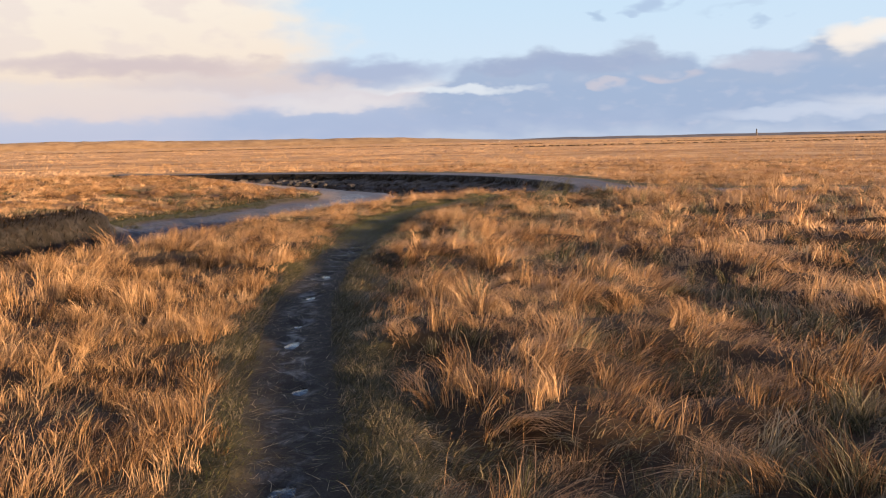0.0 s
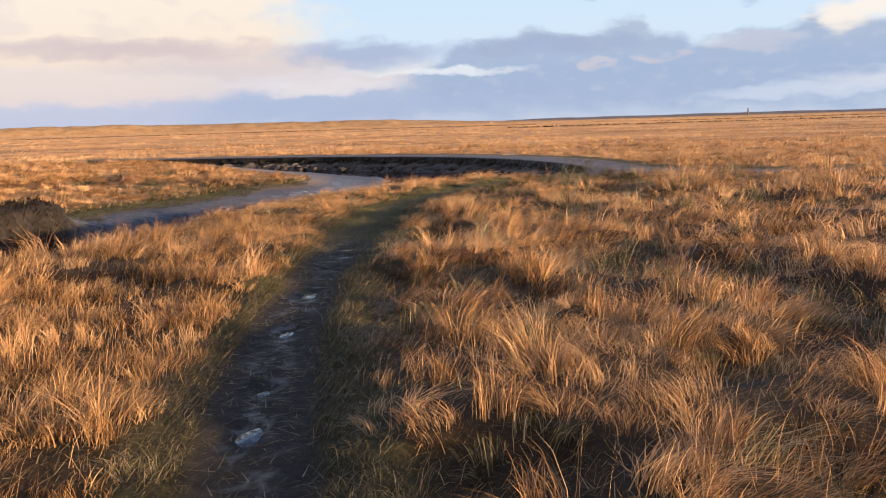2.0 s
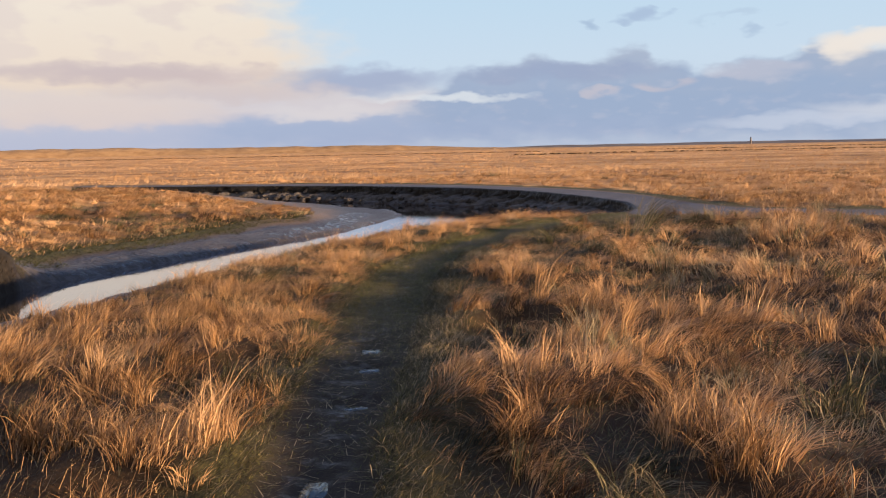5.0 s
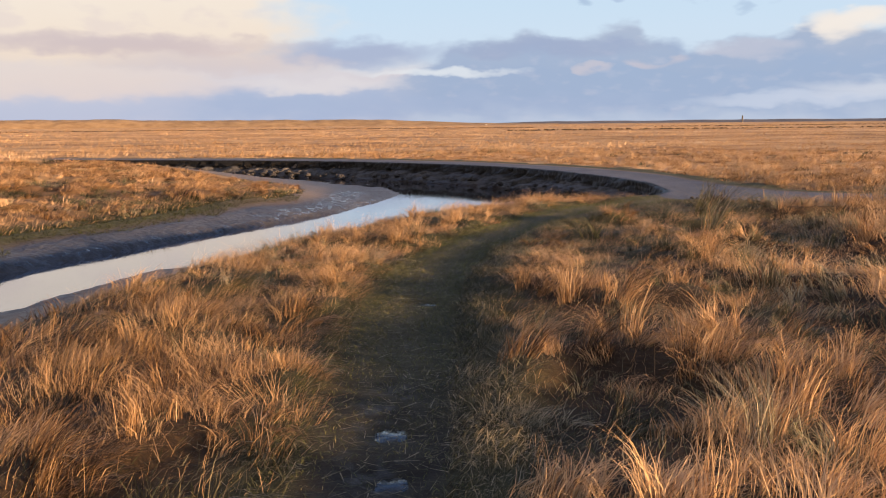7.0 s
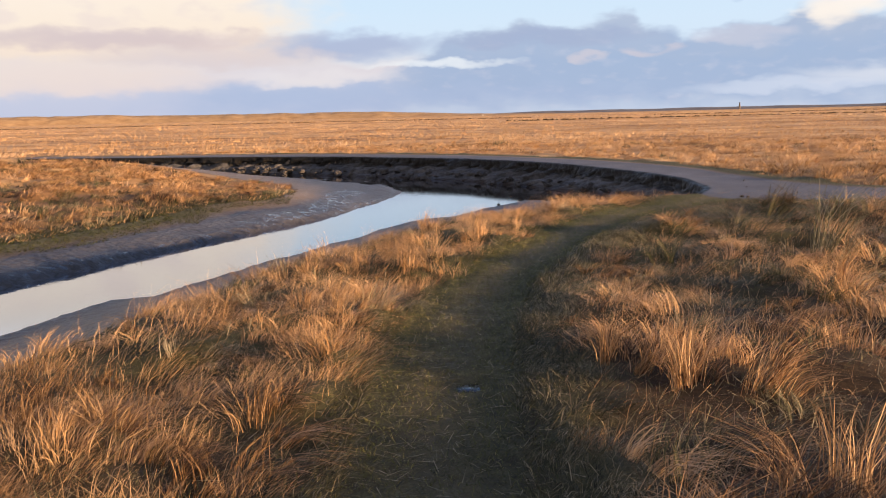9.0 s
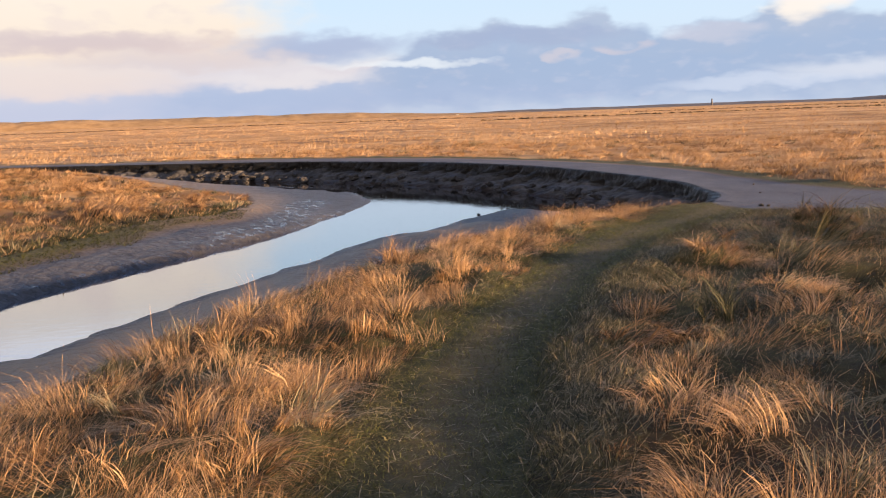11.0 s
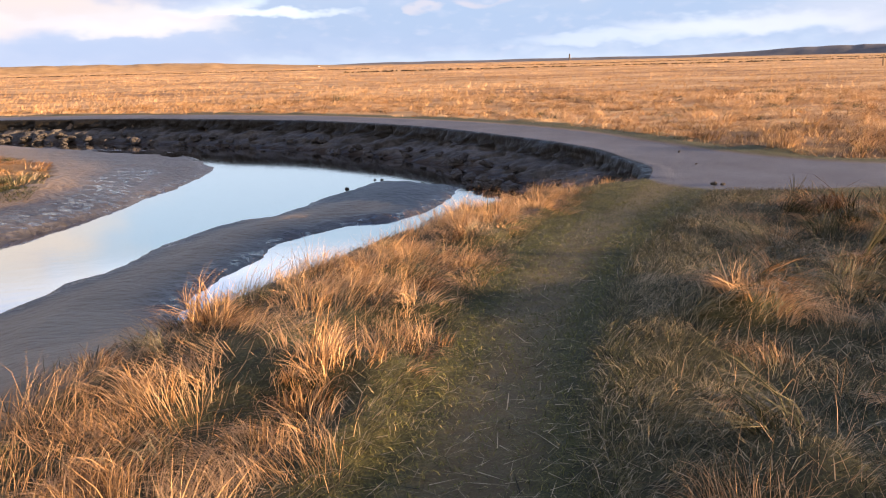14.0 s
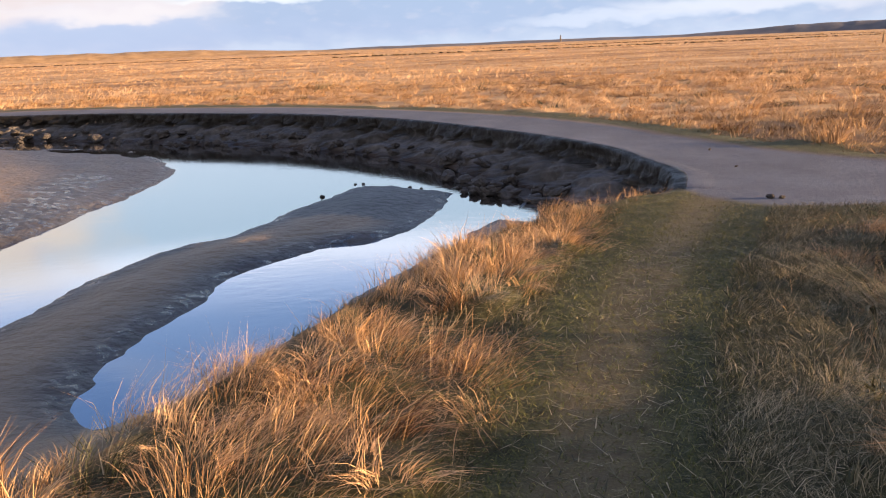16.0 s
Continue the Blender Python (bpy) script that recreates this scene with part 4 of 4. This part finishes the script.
def locks(x0, x1, y0, y1, lo, hi, per_m2, many, per, long, wide, segs, rng, only=False):
    """Grass in tussocks of locks: blades of one lock lie the same way and curl together; straw ones and greyer ones apart."""
    c = keep(band(scatter(x0, x1, y0, y1, per_m2, rng), lo, hi), rng, 0.7)
    if only:
        c = c[at(c[:, 0], c[:, 1], "point") > 0.5]
    x, y = c.T
    thin = (x < np.interp(y, path_line[:, 1], path_line[:, 0])) & (y > 15) & (y < 29.5) & (rng.random(len(c)) < 0.25) & (lo < 6)
    c = c[~thin]
    x, y = c.T
    m = len(c)
    hum, up, side, far = at(x, y, "hum"), at(x, y, "up"), at(x, y, "side"), at(x, y, "m_far")
    east = x > np.interp(y, path_line[:, 1], path_line[:, 0])
    creekside = ~east * step(y, 13.0, 17.0) * step(y, 31.0, 29.0)
    trod = east * step(y, 17.0, 20.0) * step(side, 3.8, 1.7) * step(y, 29.0, 26.0) * (side > -1)
    trod = np.clip(trod * (0.55 + 0.9 * value_noise(x, y, 0.7, 118)), 0, 1)
    # each tussock: its way, how far it has fallen over, size and tone
    turn = WIND + 3.0 * (value_noise(x, y, 1.5, 112) - 0.5) + (0.75 + 0.5 * creekside + 0.8 * trod) * rng.normal(size=m)
    flop = rng.uniform(0.3 if lo < 13 else 0.6, 1.15, m) * (1 - (0.6 if lo < 13 else 0.1) * up) * (1 - 0.15 * creekside) + 0.25 * trod
    tall = long * (0.75 + 0.35 * np.minimum(hum, 1)) * np.exp((0.28 + 0.25 * trod) * rng.normal(size=m)) * (1 - 0.2 * trod) * (1 - 0.2 * creekside) * (1 - 0.22 * up)
    # tone rises on hummocks and falls in hollows, painting sun and shade
    tone = 0.54 + 0.05 * (lo < 13) * (east | (lo > 2)) + 0.05 * (2 < lo < 13) - 0.2 * at(x, y, "point") + 0.04 * up + 0.15 * creekside + 0.2 * (hum - 0.45) * (1 - 0.5 * up) + 0.3 * (value_noise(x, y, 0.9, 116) - 0.5) + 0.5 * far * (fractal(x * 0.5, y * 1.1, 3.0, 3, 117) - 0.5) + 0.17 * rng.normal(size=m)
    # greyer grass: trodden and green spots, and painted shade in the hollows
    grey = (hum < 0.14 * rng.random(m)) & (up < 0.5) & (creekside < 0.5)
    grey |= rng.random(m) < 0.10 * (1 - up)
    grey |= (at(x, y, "point") > 0.5) & (at(x, y, "m_green") > 0.15 + 0.5 * rng.random(m)) & (far < 0.6)
    grey |= rng.random(m) < 0.76 * trod
    wide_foot = 0.5 / math.sqrt(per_m2) * rng.uniform(0.7, 1.3, m) * (1 + 0.25 * up)
    # its locks, which also fan outwards
    k = np.repeat(np.arange(m), many)
    q = len(k)
    ang, out = rng.uniform(0, 2 * np.pi, q), np.sqrt(rng.random(q))
    lx, ly = x[k] + wide_foot[k] * out * np.cos(ang), y[k] + wide_foot[k] * out * np.sin(ang)
    lz, g = at(lx, ly), at(lx, ly, "grass")
    gxx, gyy = (at(lx + 0.12, ly) - lz) / 0.12, (at(lx, ly + 0.12) - lz) / 0.12
    soft = 0.9 / (np.hypot(gxx, gyy) + 0.9)
    fan = (0.45 + 0.5 * creekside[k]) * out * (1 - 0.4 * up[k])
    vx = flop[k] * np.cos(turn[k]) + fan * np.cos(ang) - soft * gxx + 0.12 * rng.normal(size=q)
    vy = flop[k] * np.sin(turn[k]) + fan * np.sin(ang) - soft * gyy + 0.12 * rng.normal(size=q)
    way, lean = np.arctan2(vy, vx), np.hypot(vx, vy)
    high = tall[k] * (1.08 - 0.35 * out) * np.exp(0.15 * rng.normal(size=q)) * (0.3 + 0.7 * g)
    curl, shade = (0.45 + 0.5 * trod[k]) * rng.normal(size=q), tone[k] + 0.09 * rng.normal(size=q)
    made = []
    for pick in (~grey[k] & (g > 0.08), grey[k] & (g > 0.08)):
        b = np.repeat(np.flatnonzero(pick), per)
        w = len(b)
        near = 0.026 + 0.003 * lo
        root = np.column_stack([lx[b] + near * rng.normal(size=w), ly[b] + near * rng.normal(size=w), lz[b] - 0.015])
        to = way[b] + (0.2 + 0.5 * up[k][b]) * rng.normal(size=w)
        made.append(blades(root, high[b] * rng.uniform(0.55, 1.12, w), wide * (1 + 0.4 * trod[k][b]) * rng.uniform(0.55, 1.35, w), to, np.clip(lean[b] + 0.13 * rng.normal(size=w), 0.08, 1.3), to + 1.57 + 0.7 * rng.normal(size=w),
                           np.clip(shade[b] + (0.2 if lo < 6 else 0.11) * rng.normal(size=w), 0, 1), segs, curl[b] + 0.12 * rng.normal(size=w)))
    return made


plots = [locks(-5, 5, 1.5, 28.5, 0, 3.0, 8.5, 7, 18, 0.34, 0.0046, 3, rng), locks(-8, 9, 1.5, 32, 3.0, 6.0, 6.5, 6, 14, 0.40, 0.0075, 2, rng), locks(-15, 17, 1, 40, 6.0, 13, 3.6, 5, 11, 0.42, 0.013, 2, rng),
         locks(-34, 40, 2, 62, 13, 36, 2.4, 6, 12, 0.40, 0.020, 1, rng), locks(-22, -5, 14, 50, 5, 40, 5.5, 7, 20, 0.24, 0.011, 1, rng, True)]


def tussock_sizes(c, rng):
    hum, g = at(c[:, 0], c[:, 1], "hum"), at(c[:, 0], c[:, 1], "grass")
    return np.clip((0.5 + 0.5 * np.minimum(hum, 1)) * (0.35 + 0.65 * g) * np.exp(0.3 * rng.normal(size=len(c))) * 1.2, 0.25, 1.55)


sets, plain_sets, hollow_sets = [p[0] for p in plots[:3]] + [plots[4][0]], [plots[3][0]], [p[1] for p in plots]
for area, lo, hi, dens, per, w in (((-5, 5, 1.5, 28.5), 0, 3.0, 2.2, 100, 0.0030), ((-7, 9, 1.5, 32), 3.0, 6.0, 3, 60, 0.0046), ((-14, 16, 1, 34), 6.0, 12, 2.5, 36, 0.0085), ((-20, 32, 2, 48), 12, 26, 2.0, 24, 0.016), ((-45, 75, 20, 85), 26, 60, 0.6, 16, 0.022)):
    c = band(scatter(*area, dens, rng), lo, hi)
    c = c[rng.random(len(c)) < at(c[:, 0], c[:, 1], "grass") * (0.25 + 0.9 * np.maximum(at(c[:, 0], c[:, 1], "hum"), 0.6 * at(c[:, 0], c[:, 1], "up")))]
    (sets if lo < 12 else plain_sets).append(tufted(c, per, tussock_sizes(c, rng), 0.19 + 0.006 * lo, w, rng, 0.78 if lo < 12 else 0.55))
# short lying grass under the tussocks
for area, lo, hi, dens, w in (((-5, 6, 2.5, 29), 0, 3.0, 650, 0.007), ((-8, 9, 2, 33), 3.0, 6.0, 420, 0.010), ((-15, 17, 2, 40), 6.0, 13, 110, 0.018)):
    c = keep(band(scatter(*area, dens, rng), lo, hi), rng, 0.5)
    m = len(c)
    fade = value_noise(c[:, 0], c[:, 1], 0.4, 121)
    lying = blades(np.column_stack([c, at(c[:, 0], c[:, 1]) - 0.01]), rng.uniform(0.07, 0.2, m), w * rng.uniform(0.6, 1.3, m), WIND + 4 * (value_noise(c[:, 0], c[:, 1], 0.35, 122) - 0.5) + 0.8 * rng.normal(size=m), rng.uniform(0.6, 1.3, m), rng.uniform(0, np.pi, m), np.clip(0.25 + 0.5 * fade + 0.2 * rng.normal(size=m), 0, 1), 1)
    (sets if lo > 2 else hollow_sets).append(lying)
# taller clumps along the creek's edge
c = scatter(-4.5, 4, 13, 29, 5, rng)
lie = np.interp(c[:, 1], path_line[:, 1], path_line[:, 0]) - c[:, 0]
c = c[(lie > 0.55) & (lie < 2.6) & (at(c[:, 0], c[:, 1], "grass") > 0.55)]
sets.append(tufted(c, 150, rng.uniform(0.85, 1.45, len(c)), 0.16, 0.0026, rng, 0.7))
# pale loose strands over the mat
for lo, hi, dens, w, pts in ((0, 2.8, 120, 0.0022, (-5, 5, 1.5, 28)), (2.8, 6.5, 110, 0.0042, (-8, 10, 1.5, 33)), (6.5, 14, 50, 0.009, (-16, 18, 1, 42))):
    c = keep(band(scatter(*pts, dens, rng), lo, hi), rng)
    m = len(c)
    sets.append(blades(np.column_stack([c, at(c[:, 0], c[:, 1])]), rng.uniform(0.10, 0.26, m), w * rng.uniform(0.7, 1.3, m), WIND + rng.normal(0, 1.1, m), rng.uniform(0.5, 1.3, m) * (1 - 0.5 * at(c[:, 0], c[:, 1], "up")), rng.uniform(0, np.pi, m), np.clip(rng.normal(0.92, 0.15, m), 0, 1.2)))
# thin tall seed stalks
c = keep(band(scatter(-7, 10, 1.5, 31, 9, rng), 0, 7), rng, 2)
m = len(c)
sets.append(blades(np.column_stack([c, at(c[:, 0], c[:, 1])]), rng.uniform(0.26, 0.40, m), rng.uniform(0.0014, 0.0022, m), WIND + rng.normal(0, 0.6, m), rng.uniform(0.1, 0.5, m), rng.uniform(0, np.pi, m), rng.uniform(0.6, 1.0, m)))
stuff("plain_grass", plain_sets, FAR_STRAW, "tufted dry golden grass across the creek")
stuff("hollow_grass", hollow_sets, VERGE, "grey-green matted grass, standing for shade in the hollows")
stuff("marsh_grass", sets, STRAW, "tall dry straw-coloured marsh grass combed by wind")

# far field: sparse broad blades out to the dunes
m = 34000
a = np.radians(rng.uniform(-48, 62, m))
r = 28 * np.exp(rng.random(m) ** 0.9 * math.log(900 / 28.0))
fx, fy = r * np.sin(a), 14 + r * np.cos(a)
ok = (at(fx, fy, "grass") > rng.random(m) * 0.9) & (line_distance(fx, fy, WALK) > 26)
fx, fy, r = (np.repeat(v[ok], 8) for v in (fx, fy, r))
m = len(fx)
streak = 0.45 * fractal(fx * 0.6, fy * 1.3, 26.0, 3, 99) + 0.55 * fractal(fx * 0.6, fy, 4.0, 4, 100)
clump = np.repeat(rng.normal(0, 0.13, m // 8), 8)
size = np.repeat(rng.uniform(0.55, 1.25, m // 8), 8)
fx, fy = fx + (0.12 + 0.004 * r) * rng.normal(size=m), fy + (0.12 + 0.004 * r) * rng.normal(size=m)
sets = [blades(np.column_stack([fx, fy, at(fx, fy) - 0.03]), (0.1 + 0.4 * streak) * size * rng.uniform(0.5, 1.15, m), r * 0.0008 * rng.uniform(0.6, 1.5, m), WIND + rng.normal(0, 1.2, m), rng.uniform(0.3, 1.1, m), rng.normal(0.0, 0.7, m), np.clip(-0.3 + 1.8 * streak + clump + 0.05 * rng.normal(size=m), 0, 1), 1)]
stuff("far_grass", sets, FAR_STRAW, "wide plain of golden dry marsh grass")

# long grass hanging over the bank, its colour darkened to paint the shade there
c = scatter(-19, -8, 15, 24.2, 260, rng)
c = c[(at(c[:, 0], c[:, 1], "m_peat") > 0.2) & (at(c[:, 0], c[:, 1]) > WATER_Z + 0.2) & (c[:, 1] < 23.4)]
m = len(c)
stuff("bank_sedge", [blades(np.column_stack([c, at(c[:, 0], c[:, 1])]), rng.uniform(0.14, 0.34, m), rng.uniform(0.008, 0.016, m), rng.normal(-0.6, 0.6, m), rng.uniform(0.5, 1.3, m), rng.uniform(0, 3.1, m), np.clip(rng.normal(0.05, 0.3, m), 0, 1))], RUSH, "long sedge on the creek bank, darkened to stand for shade")

# low dark green growth where the point meets the mud
c = scatter(-13, -5, 21.5, 35, 800, rng)
d = line_distance(c[:, 0], c[:, 1], point_line)
c = c[(d < 0.2 + 0.95 * fractal(c[:, 0], c[:, 1], 1.1, 3, 119)) & (at(c[:, 0], c[:, 1]) > WATER_Z + 0.1) & (at(c[:, 0], c[:, 1], "m_peat") < 0.5)]
m = len(c)
stuff("shore_moss", [blades(np.column_stack([c, at(c[:, 0], c[:, 1]) - 0.005]), rng.uniform(0.04, 0.11, m), rng.uniform(0.012, 0.022, m), rng.uniform(0, 6.3, m), rng.uniform(0.5, 1.3, m), rng.uniform(0, 3.1, m), np.clip(rng.normal(0.4, 0.25, m), 0, 1), 1)], MOSS, "low dark green growth along the mud")

# dark lines of rush along ditches across the plain
sets = []
for line in ([(20, 205), (60, 215), (110, 212), (170, 228), (260, 222)], [(-160, 330), (-60, 345), (40, 335)], [(90, 330), (160, 345), (300, 340)]):
    c = resample(spline(line), 700) + rng.normal(0, (1.2, 2.2), (700, 2))
    sets.append(blades(np.column_stack([c, at(c[:, 0], c[:, 1])]), rng.uniform(0.2, 0.5, 700), rng.uniform(0.6, 1.4, 700), rng.uniform(0, 6, 700), rng.uniform(0.1, 0.4, 700), rng.normal(0, 0.6, 700), rng.random(700), 1))
stuff("ditch_rush", sets, RUSH, "dark brown rushes along distant ditches")

# trodden grass on the verges, short turf on the path
c = band(scatter(-4, 6, 2.0, 29.5, 3200, rng), 0, 9)
near_eye = line_distance(c[:, 0], c[:, 1], WALK)
c = c[rng.random(len(c)) < np.clip(1.9 / (near_eye + 0.5), 0.12, 1)]
s, g, grey, mud = (at(c[:, 0], c[:, 1], k) for k in ("side", "grass", "m_grey", "m_mud"))
v = c[(s > -0.06) & (s < 1.3) & (rng.random(len(c)) < (1.05 - g)) & (grey < 0.3) & (mud < 0.5)]
m = len(v)
stuff("verge_grass", [blades(np.column_stack([v, at(v[:, 0], v[:, 1]) - 0.005]), rng.uniform(0.04, 0.16, m), rng.uniform(0.0026, 0.0046, m), WIND + 3.0 * (value_noise(v[:, 0], v[:, 1], 0.3, 98) - 0.5) + rng.normal(0, 0.9, m), rng.uniform(0.7, 1.3, m), rng.uniform(0, 3.1, m), np.clip(rng.normal(0.5, 0.26, m), 0, 1))], VERGE, "flattened grey-green grass on the path verges")
w = scatter(-4, 5, 2.5, 29, 31, rng)
ws, wg = at(w[:, 0], w[:, 1], "side"), at(w[:, 0], w[:, 1], "grass")
flat_side = (w[:, 0] > np.interp(w[:, 1], path_line[:, 1], path_line[:, 0])) & (w[:, 1] > 17.5)
w = w[(ws > 0.1) & (((ws < 1.2) & (wg < 0.7)) | (flat_side & (ws < 2.2 * rng.random(len(w)) + 0.4))) & (at(w[:, 0], w[:, 1], "m_grey") < 0.2) & (at(w[:, 0], w[:, 1], "m_mud") < 0.3)]
w = w[rng.random(len(w)) < 0.6]
stuff("verge_tufts", [tufted(w, 90, rng.uniform(0.28, 0.58, len(w)), 0.28, 0.0027, rng, 0.78)], VERGE, "pale grey-green matted tufts along the path")
l = c[(s < 0.5) & (grey < 0.3) & (mud < 0.4) & (rng.random(len(c)) < 0.16)]
m = len(l)
stuff("path_litter", [blades(np.column_stack([l, at(l[:, 0], l[:, 1]) + 0.004]), rng.uniform(0.04, 0.13, m), rng.uniform(0.004, 0.0075, m), rng.uniform(0, 6.3, m), np.full(m, 1.3), rng.uniform(0, 3.1, m), np.clip(rng.normal(0.6, 0.28, m), 0, 1), 1)], VERGE, "loose bits of straw trodden into the path")
t = c[(s < 0.1) & (at(c[:, 0], c[:, 1], "m_green") > rng.random(len(c)) * 0.8) & (grey < 0.3) & (mud < 0.4) & (rng.random(len(c)) > 1.2 * at(c[:, 0], c[:, 1], "m_sand"))]
m = len(t)
stuff("path_turf", [blades(np.column_stack([t, at(t[:, 0], t[:, 1]) - 0.003]), rng.uniform(0.02, 0.055, m), rng.uniform(0.0025, 0.0045, m), rng.uniform(0, 6.3, m), rng.uniform(0.5, 1.2, m), rng.uniform(0, 3.1, m), np.clip(rng.normal(0.5, 0.2, m), 0, 1))], TURF, "short trodden olive turf on the path")


# single large tussocks beside the path
def tussock_part(k, m, reach, tall, width, pull, tone_at, name):
    g = np.random.default_rng(100 + k)
    ang, rad = g.uniform(0, 2 * np.pi, m), reach * np.sqrt(g.random(m))
    wind = WIND + 0.3 * g.normal()
    fan = 0.55 * rad / reach
    vx, vy = pull * np.cos(wind) + fan * np.cos(ang) + 0.12 * g.normal(size=m), pull * np.sin(wind) + fan * np.sin(ang) + 0.12 * g.normal(size=m)
    root = np.stack([rad * np.cos(ang), rad * np.sin(ang), np.full(m, -0.03)], 1)
    v, t, tone = blades(root, tall * g.uniform(0.5, 1.15, m), width * g.uniform(0.6, 1.3, m), np.arctan2(vy, vx), np.minimum(np.hypot(vx, vy), 1.3), g.uniform(0, np.pi, m), np.clip(g.normal(tone_at, 0.24, m), 0, 1), 3, 0.35 * g.normal() + 0.3 * g.normal(size=m))
    return mesh_of(name, v, t, STRAW, {"tone": tone})


kinds_of_tussock = []
for k in range(8):
    pull = 0.5 + 0.08 * k
    kinds_of_tussock.append([tussock_part(k, 220, 0.19, 0.26, 0.0027, pull + 0.1, 0.68, "leaf_clump"), tussock_part(k + 20, 110, 0.25, 0.18, 0.0035, pull + 0.3, 0.2, "dead_skirt"), tussock_part(k + 40, 7, 0.12, 0.36, 0.0017, pull * 0.5, 0.7, "seed_head")])
spots = band(keep(scatter(-5, 6, 2.5, 29.5, 2.4, rng), rng, 1.5), 0.7, 3.4)
for x, y in spots[:130]:
    ob = tagged(new("grass_tussock"), "tussock of dry golden grass beside the path", "grass tussock", "tussocks beside the path")
    ob.location = (x, y, float(at(np.array([x]), np.array([y]))[0]))
    ob.rotation_euler = (0, 0, rng.normal(0, 0.6))
    k = rng.uniform(0.6, 1.1)
    ob.scale = (k, k, k * rng.uniform(0.8, 1.15))
    for me in kinds_of_tussock[int(rng.integers(8))]:
        new(me.name.split(".")[0], me).parent = ob
